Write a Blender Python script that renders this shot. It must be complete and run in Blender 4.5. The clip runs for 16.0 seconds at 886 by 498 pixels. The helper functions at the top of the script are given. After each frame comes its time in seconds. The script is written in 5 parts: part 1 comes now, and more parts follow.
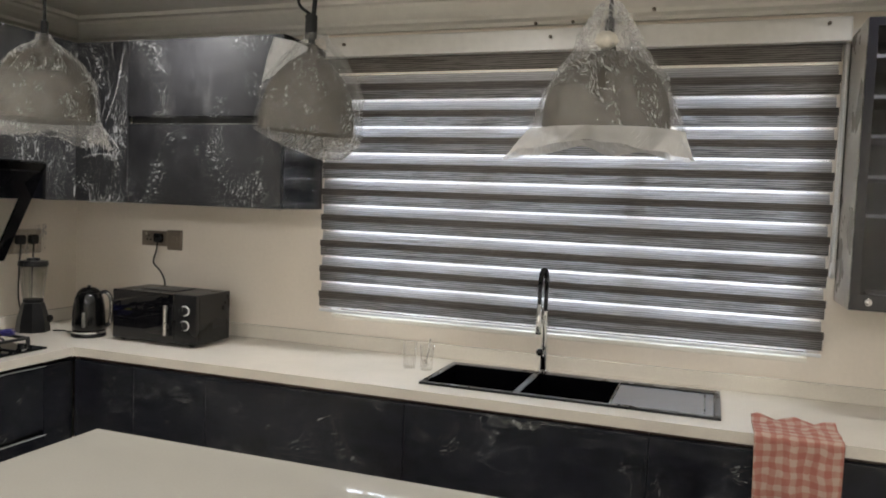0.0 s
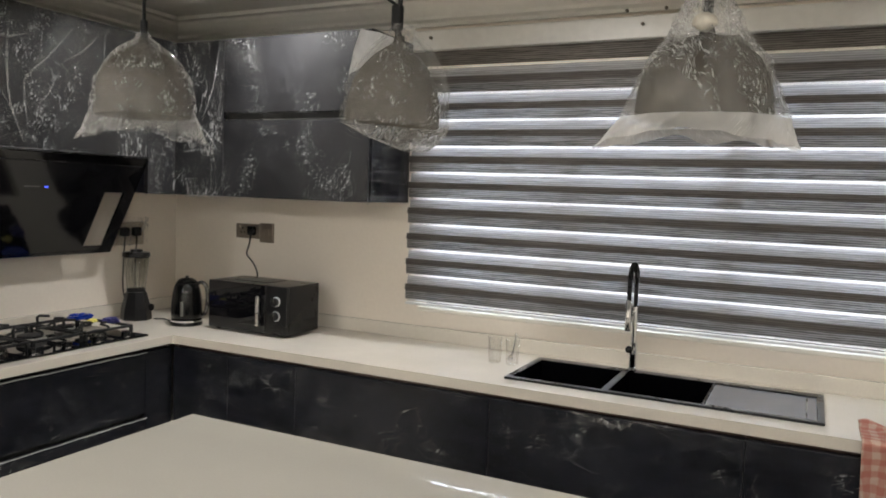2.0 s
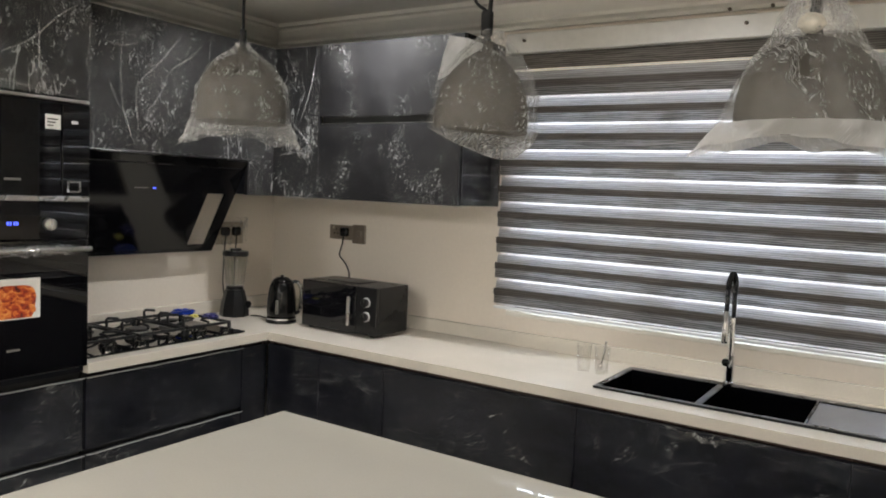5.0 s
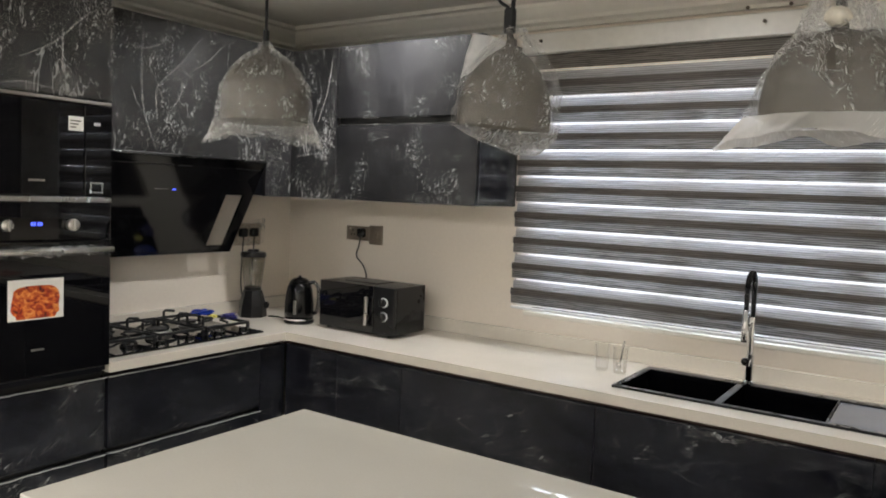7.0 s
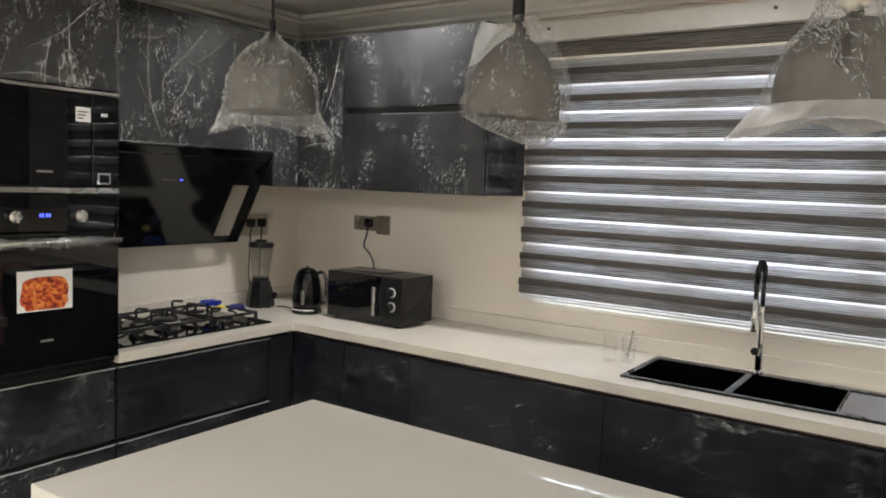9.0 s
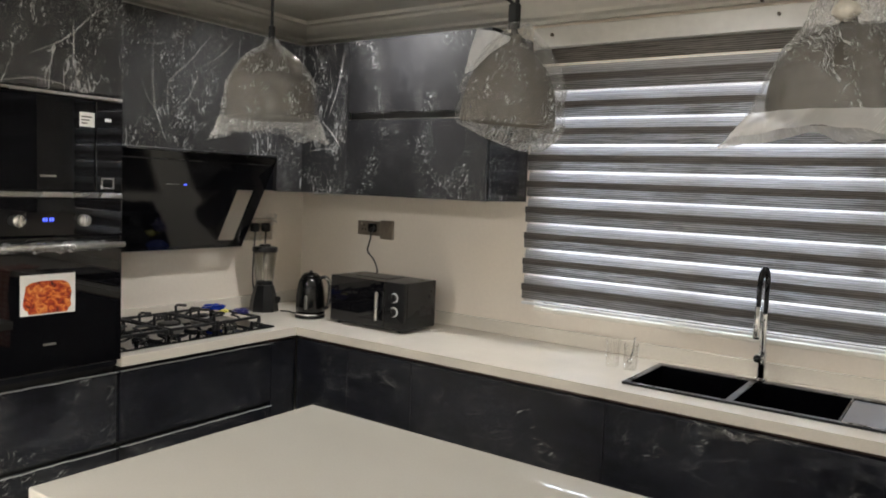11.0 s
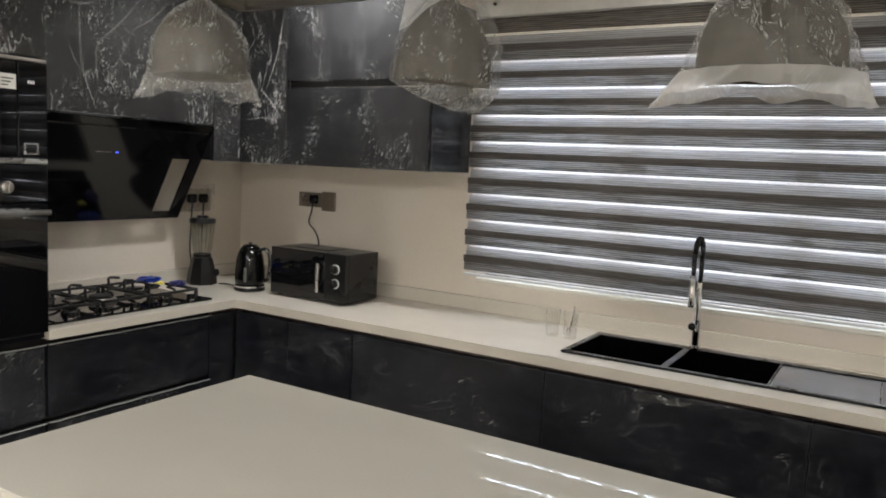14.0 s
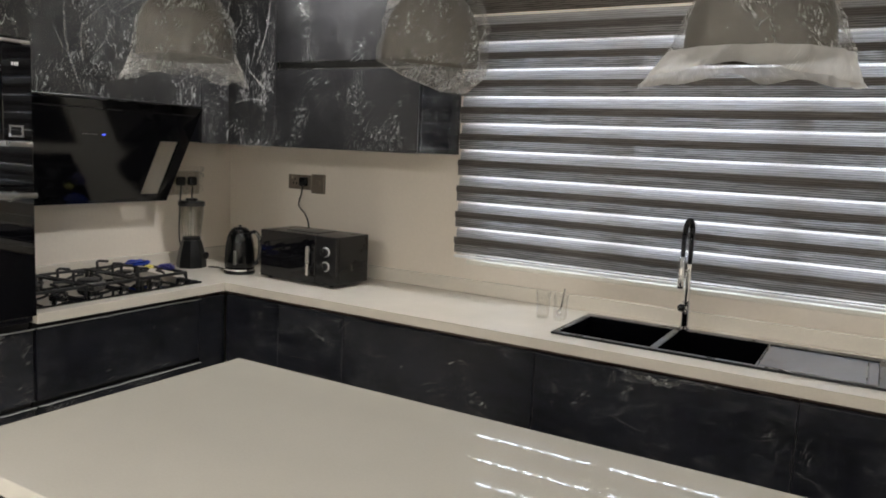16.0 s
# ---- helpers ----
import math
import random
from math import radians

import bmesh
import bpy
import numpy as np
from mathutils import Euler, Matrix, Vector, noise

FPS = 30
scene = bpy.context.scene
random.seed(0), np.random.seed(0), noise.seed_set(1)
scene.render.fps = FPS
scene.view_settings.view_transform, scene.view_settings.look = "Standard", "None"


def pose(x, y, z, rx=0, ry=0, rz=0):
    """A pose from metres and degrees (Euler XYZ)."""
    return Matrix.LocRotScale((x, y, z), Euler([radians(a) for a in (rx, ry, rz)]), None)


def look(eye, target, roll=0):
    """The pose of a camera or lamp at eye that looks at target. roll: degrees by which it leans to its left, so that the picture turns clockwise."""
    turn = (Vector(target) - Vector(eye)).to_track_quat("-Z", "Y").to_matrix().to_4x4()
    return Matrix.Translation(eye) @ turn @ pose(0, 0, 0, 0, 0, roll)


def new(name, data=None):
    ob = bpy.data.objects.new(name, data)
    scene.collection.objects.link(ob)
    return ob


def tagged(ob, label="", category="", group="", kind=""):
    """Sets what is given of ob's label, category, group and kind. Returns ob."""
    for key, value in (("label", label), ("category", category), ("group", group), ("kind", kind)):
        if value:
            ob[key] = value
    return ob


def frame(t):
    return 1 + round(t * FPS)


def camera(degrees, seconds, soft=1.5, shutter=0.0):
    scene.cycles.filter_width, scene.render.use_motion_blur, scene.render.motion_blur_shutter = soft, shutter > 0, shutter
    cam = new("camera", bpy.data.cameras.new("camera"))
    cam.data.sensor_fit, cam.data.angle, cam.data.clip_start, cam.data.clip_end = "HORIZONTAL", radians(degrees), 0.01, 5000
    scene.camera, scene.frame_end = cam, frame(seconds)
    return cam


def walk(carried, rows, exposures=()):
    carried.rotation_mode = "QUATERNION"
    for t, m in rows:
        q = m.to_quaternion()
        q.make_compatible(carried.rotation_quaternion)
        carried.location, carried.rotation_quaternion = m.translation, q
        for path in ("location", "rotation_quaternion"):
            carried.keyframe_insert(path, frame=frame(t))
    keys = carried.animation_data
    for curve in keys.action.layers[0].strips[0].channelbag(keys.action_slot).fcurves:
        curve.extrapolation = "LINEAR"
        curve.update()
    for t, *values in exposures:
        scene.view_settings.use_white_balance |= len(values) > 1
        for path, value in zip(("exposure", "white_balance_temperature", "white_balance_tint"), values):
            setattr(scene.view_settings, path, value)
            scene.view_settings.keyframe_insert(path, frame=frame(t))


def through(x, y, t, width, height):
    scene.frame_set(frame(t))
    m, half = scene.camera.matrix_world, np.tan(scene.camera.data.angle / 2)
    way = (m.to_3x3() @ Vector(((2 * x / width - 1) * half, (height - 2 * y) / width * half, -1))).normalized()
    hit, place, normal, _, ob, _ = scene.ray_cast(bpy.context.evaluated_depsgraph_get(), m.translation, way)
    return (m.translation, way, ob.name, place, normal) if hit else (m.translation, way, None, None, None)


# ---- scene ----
cam = camera(60.9, 16.0, soft=1.9)
PATH = [
    (0, (3.173, -3.125, 1.579), (2.508, -1.242, 1.46), 2.2),
    (0.5, (3.167, -3.119, 1.578), (2.493, -1.239, 1.459), 2.2),
    (1, (3.158, -3.116, 1.578), (2.435, -1.256, 1.453), 2.2),
    (1.5, (3.158, -3.116, 1.577), (2.352, -1.29, 1.443), 2.2),
    (2, (3.165, -3.103, 1.575), (2.291, -1.31, 1.432), 2.1),
    (2.5, (3.166, -3.098, 1.584), (2.244, -1.33, 1.426), 2.1),
    (3, (3.16, -3.098, 1.588), (2.202, -1.35, 1.424), 2.5),
    (3.5, (3.169, -3.084, 1.591), (2.171, -1.359, 1.425), 2.7),
    (4, (3.169, -3.095, 1.59), (2.149, -1.382, 1.428), 2.9),
    (4.5, (3.169, -3.087, 1.588), (2.111, -1.397, 1.433), 2.8),
    (7, (3.158, -3.107, 1.573), (2.044, -1.452, 1.43), 2.4),
    (7.5, (3.146, -3.114, 1.571), (2.034, -1.458, 1.425), 2.5),
    (8, (3.152, -3.109, 1.572), (2.032, -1.459, 1.422), 2.4),
    (8.5, (3.148, -3.11, 1.573), (2.027, -1.462, 1.412), 2.2),
    (9, (3.151, -3.102, 1.575), (2.024, -1.459, 1.403), 2.2),
    (11.5, (3.173, -3.088, 1.58), (2.027, -1.456, 1.423), 2.4),
    (12, (3.174, -3.086, 1.569), (2.04, -1.446, 1.413), 2.5),
    (12.5, (3.173, -3.074, 1.561), (2.095, -1.399, 1.381), 2.7),
    (13, (3.187, -3.058, 1.556), (2.145, -1.361, 1.361), 2.7),
    (13.5, (3.183, -3.059, 1.555), (2.15, -1.358, 1.35), 2.7),
    (14, (3.182, -3.06, 1.55), (2.158, -1.355, 1.336), 2.8),
    (14.5, (3.187, -3.053, 1.55), (2.168, -1.346, 1.324), 2.7),
    (15, (3.182, -3.058, 1.551), (2.172, -1.348, 1.314), 2.8),
    (15.5, (3.19, -3.044, 1.549), (2.18, -1.336, 1.298), 2.7),
    (16, (3.185, -3.053, 1.549), (2.185, -1.341, 1.29), 2.7),
]
walk(cam, [(t, look(eye, target, roll)) for t, eye, target, roll in PATH], [(0.0, 0.0), (4.5, 0.05), (9.0, 0.06), (12.0, 0.0), (13.5, -0.12), (16.0, -0.13)])

# ---- world and light ----
world = bpy.data.worlds.new("sky")
scene.world = world
world.use_nodes = True
wn = world.node_tree.nodes
sky = wn.new("ShaderNodeTexSky")
sky.sky_type, sky.sun_disc = "NISHITA", False
sky.sun_elevation, sky.sun_rotation = radians(50), radians(30)
world.node_tree.links.new(sky.outputs[0], wn["Background"].inputs[0])
wn["Background"].inputs[1].default_value = 0.1

CEIL, XR, YB = 2.45, 4.4, -5.2
LAMPS = [(1.02, -0.60, 13.5), (2.4, -0.60, 3.6), (3.75, -0.60, 4.8), (0.9, -3.9, 40.0), (2.3, -4.4, 40.0), (3.7, -3.9, 40.0)]
LAMP_COL = (0.99, 0.985, 0.975)


# ---- materials ----
def nodes_of(name):
    m = bpy.data.materials.new(name)
    m.use_nodes = True
    nt = m.node_tree
    return m, nt, nt.nodes["Principled BSDF"], nt.nodes["Material Output"]


def add(nt, kind, **values):
    n = nt.nodes.new(kind)
    for key, value in values.items():
        n.inputs[key.replace("_", " ")].default_value = value
    return n


def coords(nt, scale=(1, 1, 1)):
    c = nt.nodes.new("ShaderNodeNewGeometry")
    mp = nt.nodes.new("ShaderNodeMapping")
    mp.inputs["Scale"].default_value = scale
    nt.links.new(c.outputs["Position"], mp.inputs["Vector"])
    return mp.outputs[0]


def ramp(nt, src, stops):
    r = nt.nodes.new("ShaderNodeValToRGB")
    while len(r.color_ramp.elements) < len(stops):
        r.color_ramp.elements.new(0.5)
    for e, (p, c) in zip(r.color_ramp.elements, stops):
        e.position = p
        e.color = (*c, 1) if len(c) == 3 else c
    nt.links.new(src, r.inputs[0])
    return r.outputs[0]


def grey(v):
    return (v, v, v)


def surface(name, base, rough=0.5, metal=0.0, vary=0.08, scale=3.0, grain=40.0, bump=0.05, rough_vary=0.08, stretch=(1, 1, 1), spec=0.5):
    """A plain surface with two scales of colour variation, uneven gloss and fine relief."""
    m, nt, p, _ = nodes_of(name)
    v = coords(nt, stretch)
    big = add(nt, "ShaderNodeTexNoise", Scale=scale, Detail=4.0)
    fine = add(nt, "ShaderNodeTexNoise", Scale=grain, Detail=5.0)
    for n in (big, fine):
        nt.links.new(v, n.inputs["Vector"])
    both = nt.nodes.new("ShaderNodeMath")
    both.operation = "ADD"
    nt.links.new(big.outputs[0], both.inputs[0])
    nt.links.new(fine.outputs[0], both.inputs[1])
    half = nt.nodes.new("ShaderNodeMath")
    half.operation = "MULTIPLY"
    half.inputs[1].default_value = 0.5
    nt.links.new(both.outputs[0], half.inputs[0])
    lo = tuple(c * (1 - 2 * vary) for c in base)
    hi = tuple(min(1, c * (1 + 2 * vary)) for c in base)
    nt.links.new(ramp(nt, half.outputs[0], [(0.3, lo), (0.7, hi)]), p.inputs["Base Color"])
    nt.links.new(ramp(nt, big.outputs[0], [(0.3, grey(max(0.02, rough - rough_vary))), (0.7, grey(min(1, rough + rough_vary)))]), p.inputs["Roughness"])
    p.inputs["Metallic"].default_value = metal
    p.inputs["Specular IOR Level"].default_value = spec
    if bump:
        b = add(nt, "ShaderNodeBump", Strength=bump, Distance=0.002)
        nt.links.new(fine.outputs[0], b.inputs["Height"])
        nt.links.new(b.outputs[0], p.inputs["Normal"])
    return m


def glow(name, colour, strength):
    m, nt, p, out = nodes_of(name)
    e = add(nt, "ShaderNodeEmission", Color=(*colour, 1), Strength=strength)
    nt.links.new(e.outputs[0], out.inputs[0])
    return m


def mix(nt, fac, a, b):
    n = nt.nodes.new("ShaderNodeMixShader")
    if isinstance(fac, float):
        n.inputs[0].default_value = fac
    else:
        nt.links.new(fac, n.inputs[0])
    nt.links.new(a, n.inputs[1])
    nt.links.new(b, n.inputs[2])
    return n.outputs[0]


def maths(nt, op, a, b):
    n = nt.nodes.new("ShaderNodeMath")
    n.operation = op
    for i, v in enumerate((a, b)):
        if isinstance(v, (int, float)):
            n.inputs[i].default_value = v
        else:
            nt.links.new(v, n.inputs[i])
    return n.outputs[0]


def film_material(name, layers, haze=0.0, gloss=0.02, folds=0.5, fold_scale=4.0, seed=0.0, rough=0.1, tint=0.86, through=0.4, bump=1.0, crumple=16.0, grain=(1, 1, 0.5)):
    """Clear wrapping film: see-through, glossy, whitish creases with their glints painted in white.
    layers: (lean in degrees, creases a metre across, along, strength, cover from, to, patch size)."""
    m, nt, p, out = nodes_of(name)
    flat = coords(nt)
    sep = nt.nodes.new("ShaderNodeSeparateXYZ")
    nt.links.new(flat, sep.inputs[0])
    u, z = maths(nt, "ADD", sep.outputs[0], sep.outputs[1]), sep.outputs[2]

    def field(vec, sc, w, detail=2.0, distort=0.0, rgh=0.5):
        n = add(nt, "ShaderNodeTexNoise", Scale=sc, Detail=detail, Roughness=rgh, Distortion=distort)
        n.noise_dimensions = "4D"
        n.inputs["W"].default_value = seed + w
        nt.links.new(vec, n.inputs["Vector"])
        return n.outputs[0]

    sway = maths(nt, "MULTIPLY", maths(nt, "SUBTRACT", field(flat, 5.0, 20.0, 4.0), 0.5), 0.11)
    bend = maths(nt, "MULTIPLY", maths(nt, "SUBTRACT", field(flat, 7.0, 31.0, 4.0), 0.5), 0.13)
    net = add(nt, "ShaderNodeTexVoronoi", Scale=fold_scale)
    net.feature = "DISTANCE_TO_EDGE"
    mv = nt.nodes.new("ShaderNodeCombineXYZ")
    nt.links.new(maths(nt, "ADD", u, sway), mv.inputs[0])
    nt.links.new(maths(nt, "ADD", maths(nt, "MULTIPLY", z, 0.6), bend), mv.inputs[1])
    mv.inputs[2].default_value = seed
    nt.links.new(mv.outputs[0], net.inputs["Vector"])
    # creases, and the glints painted on them, gather along the folds
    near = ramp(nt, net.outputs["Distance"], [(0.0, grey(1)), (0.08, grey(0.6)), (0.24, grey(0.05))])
    # whitened creases plus glints of lamps and window, painted as diffuse white
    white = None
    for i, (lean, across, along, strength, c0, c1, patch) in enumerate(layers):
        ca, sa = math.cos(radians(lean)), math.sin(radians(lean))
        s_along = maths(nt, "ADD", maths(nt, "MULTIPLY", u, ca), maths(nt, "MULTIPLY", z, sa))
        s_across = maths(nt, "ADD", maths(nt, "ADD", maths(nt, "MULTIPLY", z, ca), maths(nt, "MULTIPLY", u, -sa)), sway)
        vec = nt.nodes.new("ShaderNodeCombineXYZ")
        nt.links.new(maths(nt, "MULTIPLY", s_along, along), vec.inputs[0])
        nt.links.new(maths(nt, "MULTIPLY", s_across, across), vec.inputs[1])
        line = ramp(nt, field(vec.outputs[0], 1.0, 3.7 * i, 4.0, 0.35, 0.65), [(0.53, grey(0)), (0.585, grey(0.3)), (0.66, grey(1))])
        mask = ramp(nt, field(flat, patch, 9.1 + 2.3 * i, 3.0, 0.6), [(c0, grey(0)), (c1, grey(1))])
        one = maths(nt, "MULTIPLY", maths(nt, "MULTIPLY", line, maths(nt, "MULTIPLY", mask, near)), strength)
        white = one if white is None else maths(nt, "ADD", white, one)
    # long wandering fold lines, their glint painted white, drawn out along the grain
    fv = nt.nodes.new("ShaderNodeCombineXYZ")
    upright = grain[2] < 1
    nt.links.new(maths(nt, "MULTIPLY", u, fold_scale * (2.0 if upright else 0.7)), fv.inputs[0])
    nt.links.new(maths(nt, "MULTIPLY", z, fold_scale * (0.8 if upright else 2.0)), fv.inputs[1])
    off = maths(nt, "ABSOLUTE", maths(nt, "SUBTRACT", field(fv.outputs[0], 1.0, 41.0, 4.0, 0.5, 0.55), 0.5), 0)
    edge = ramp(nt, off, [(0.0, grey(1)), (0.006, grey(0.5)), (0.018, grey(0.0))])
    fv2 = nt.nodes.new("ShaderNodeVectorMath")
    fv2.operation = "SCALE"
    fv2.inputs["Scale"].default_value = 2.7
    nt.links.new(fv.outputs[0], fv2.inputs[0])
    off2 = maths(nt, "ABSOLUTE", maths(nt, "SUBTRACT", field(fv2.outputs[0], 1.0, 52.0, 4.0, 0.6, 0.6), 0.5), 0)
    crinkle_glint = maths(nt, "MULTIPLY", ramp(nt, off2, [(0.0, grey(1)), (0.012, grey(0.5)), (0.035, grey(0.0))]), ramp(nt, field(flat, 6.0, 61.0, 3.0, 0.5), [(0.50, grey(0)), (0.62, grey(0.8))]))
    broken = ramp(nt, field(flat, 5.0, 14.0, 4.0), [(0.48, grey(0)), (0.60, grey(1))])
    white = maths(nt, "ADD", white, maths(nt, "MULTIPLY", maths(nt, "MAXIMUM", maths(nt, "MULTIPLY", edge, broken), crinkle_glint), folds))
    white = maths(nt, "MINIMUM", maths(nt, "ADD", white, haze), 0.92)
    # rumples drawn out along the grain, a ridge along each fold, and fine creases
    rumple = field(coords(nt, grain), crumple, 11.0, 4.0, 0.8)
    ridge = ramp(nt, net.outputs["Distance"], [(0.0, grey(1)), (0.012 * fold_scale, grey(0.35)), (0.03 * fold_scale, grey(0.0))])
    height = maths(nt, "ADD", maths(nt, "ADD", rumple, maths(nt, "MULTIPLY", ridge, 0.5)), maths(nt, "MULTIPLY", white, 0.3))
    b = add(nt, "ShaderNodeBump", Strength=bump, Distance=0.6 / crumple)
    nt.links.new(height, b.inputs["Height"])
    clear = nt.nodes.new("ShaderNodeBsdfTransparent")
    shine = add(nt, "ShaderNodeBsdfGlossy", Roughness=rough)
    nt.links.new(b.outputs[0], shine.inputs["Normal"])
    body = add(nt, "ShaderNodeBsdfDiffuse", Color=(tint, tint, tint, 1))
    back = add(nt, "ShaderNodeBsdfTranslucent", Color=(tint, tint, tint, 1))
    nt.links.new(b.outputs[0], body.inputs["Normal"])
    sheet = mix(nt, float(through), body.outputs[0], back.outputs[0])
    a = mix(nt, float(gloss), clear.outputs[0], shine.outputs[0])
    nt.links.new(mix(nt, white, a, sheet), out.inputs[0])
    return m


def glass_material(name, gloss=0.05, tint=(1, 1, 1), rough=0.02):
    m, nt, p, out = nodes_of(name)
    lw = add(nt, "ShaderNodeLayerWeight", Blend=0.5)
    edge = maths(nt, "MULTIPLY", maths(nt, "POWER", lw.outputs["Facing"], 4.0), 0.6)
    clear = add(nt, "ShaderNodeBsdfTransparent", Color=(*tint, 1))
    shine = add(nt, "ShaderNodeBsdfGlossy", Roughness=rough)
    f = maths(nt, "MINIMUM", maths(nt, "ADD", edge, gloss), 1.0)
    nt.links.new(mix(nt, f, clear.outputs[0], shine.outputs[0]), out.inputs[0])
    return m


def cloth_band(name, base, back, clear, stripe, gap=0.0):
    """Woven blind fabric: part lit by the room, part lit through from behind, with cross threads and the gaps between them."""
    m, nt, p, out = nodes_of(name)
    geo = nt.nodes.new("ShaderNodeNewGeometry")
    sep = nt.nodes.new("ShaderNodeSeparateXYZ")
    nt.links.new(geo.outputs["Position"], sep.inputs[0])
    n = add(nt, "ShaderNodeTexNoise", Scale=1.0, Detail=3.0, Roughness=0.6)
    nt.links.new(coords(nt, (7.0, 1, 150)), n.inputs["Vector"])
    phase = maths(nt, "ADD", maths(nt, "MULTIPLY", sep.outputs[2], 2 * math.pi / 0.0082), maths(nt, "MULTIPLY", n.outputs[0], 9.0))
    wave = maths(nt, "ADD", maths(nt, "MULTIPLY", maths(nt, "SINE", phase, 0), 0.5), 0.5)
    n2 = add(nt, "ShaderNodeTexNoise", Scale=1.0, Detail=2.0)
    nt.links.new(coords(nt, (1.2, 1, 3.0)), n2.inputs["Vector"])
    thread = ramp(nt, wave, [(0.25, grey(0)), (0.7, grey(1))])
    th = maths(nt, "MULTIPLY", maths(nt, "SUBTRACT", 1.0, maths(nt, "MULTIPLY", thread, stripe)), ramp(nt, n2.outputs[0], [(0.3, grey(0.8)), (0.7, grey(1))]))

    def tinted(colour):
        mx = nt.nodes.new("ShaderNodeMix")
        mx.data_type = "RGBA"
        mx.inputs[6].default_value = (*[c * 0.12 for c in colour], 1)
        mx.inputs[7].default_value = (*colour, 1)
        nt.links.new(th, mx.inputs[0])
        return mx.outputs[2]

    d = nt.nodes.new("ShaderNodeBsdfDiffuse")
    nt.links.new(tinted(base), d.inputs["Color"])
    t = nt.nodes.new("ShaderNodeBsdfTranslucent")
    nt.links.new(tinted(back), t.inputs["Color"])
    s = nt.nodes.new("ShaderNodeAddShader")
    nt.links.new(d.outputs[0], s.inputs[0])
    nt.links.new(t.outputs[0], s.inputs[1])
    c = nt.nodes.new("ShaderNodeBsdfTransparent")
    opening = maths(nt, "ADD", maths(nt, "MULTIPLY", maths(nt, "SUBTRACT", 1.0, thread), gap), clear)
    nt.links.new(mix(nt, opening, s.outputs[0], c.outputs[0]), out.inputs[0])
    return m


M_WALL = surface("wall_cream", (0.77, 0.70, 0.615), 0.38, vary=0.02, scale=1.4, grain=60, bump=0.02)
M_PAINT = surface("white_paint", (0.74, 0.70, 0.62), 0.5, vary=0.03, scale=2, grain=30, bump=0.05)
M_PEL = surface("pelmet_paint", (0.64, 0.63, 0.61), 0.4, vary=0.04, scale=3, grain=30, bump=0.05)
M_CEIL = surface("ceiling_paint", (0.64, 0.62, 0.575), 0.7, vary=0.03, scale=1.5, grain=25, bump=0.06)
M_FLOOR = surface("floor_tile", (0.5, 0.47, 0.42), 0.2, vary=0.05, bump=0.0)
M_GROUT = surface("grout", (0.3, 0.28, 0.25), 0.9)
M_STONE = surface("cream_quartz", (0.65, 0.605, 0.53), 0.14, vary=0.03, scale=5, grain=160, bump=0.0, rough_vary=0.03)
M_ISLAND = surface("island_quartz", (0.49, 0.465, 0.41), 0.012, vary=0.02, scale=4, grain=160, bump=0.0, rough_vary=0.003)
M_LAM = surface("charcoal_laminate", (0.0085, 0.009, 0.0135), 0.36, vary=0.35, scale=2.0, grain=14, bump=0.03, stretch=(1, 1, 2.5), spec=0.22)
M_LAMU = surface("grey_laminate", (0.014, 0.0137, 0.015), 0.48, vary=0.2, scale=2.0, grain=18, bump=0.03, spec=0.28)
M_GLOSS = surface("black_lacquer", (0.009, 0.009, 0.013), 0.12, vary=0.1, bump=0.0, rough_vary=0.03)
M_DARK = surface("dark_recess", (0.008, 0.008, 0.008), 0.6, bump=0.0)
M_HOODGLASS = surface("hood_glass", (0.004, 0.004, 0.005), 0.085, vary=0.05, bump=0.0, rough_vary=0.01, spec=0.4)
M_BGLASS = surface("black_glass", (0.004, 0.004, 0.005), 0.014, vary=0.05, bump=0.0, rough_vary=0.004, spec=0.6)
M_BLACK = surface("black_plastic", (0.008, 0.008, 0.0085), 0.28, vary=0.15, bump=0.03, spec=0.35)
M_CABLE = surface("cable_rubber", (0.006, 0.006, 0.006), 0.6, vary=0.1, bump=0.0, spec=0.2)
M_GROOVE = surface("brown_edge_film", (0.055, 0.034, 0.026), 0.35, vary=0.25, scale=9, bump=0.1)
M_IRON = surface("cast_iron", (0.012, 0.012, 0.013), 0.5, vary=0.3, grain=90, bump=0.3)
M_STEEL = surface("brushed_steel", (0.55, 0.54, 0.52), 0.28, 1.0, vary=0.06, grain=50, bump=0.03)
M_CHROME = surface("chrome", (0.75, 0.75, 0.76), 0.07, 1.0, vary=0.03, bump=0.0, rough_vary=0.02)
M_GRANITE = surface("black_composite", (0.006, 0.006, 0.008), 0.3, vary=0.35, scale=6, grain=260, bump=0.08, spec=0.28)
# drainer: even blue-grey, much lighter than the black rim
M_DRAIN = surface("drainer_pale_grey", (0.13, 0.14, 0.17), 0.2, vary=0.1, grain=260, bump=0.02, rough_vary=0.02)
# rim composite again, near black: the shade inside the bowls is in its colour
M_BOWL = surface("bowl_composite_shaded", (0.0015, 0.0015, 0.002), 0.95, vary=0.3, grain=260, bump=0.05, spec=0.0)
M_ALU = surface("dark_aluminium", (0.10, 0.09, 0.08), 0.4, 0.6, vary=0.1)
M_BAR = surface("painted_bar", (0.16, 0.155, 0.15), 0.5)
M_SHADE = surface("taupe_shade", (0.052, 0.046, 0.038), 0.85, vary=0.2, scale=8, grain=60, bump=0.2, spec=0.2)
M_SOCK = surface("bronze_plate", (0.24, 0.20, 0.16), 0.35, 0.5, vary=0.1)
M_WPLATE = surface("film_covered_plate", (0.42, 0.36, 0.29), 0.35, vary=0.1)
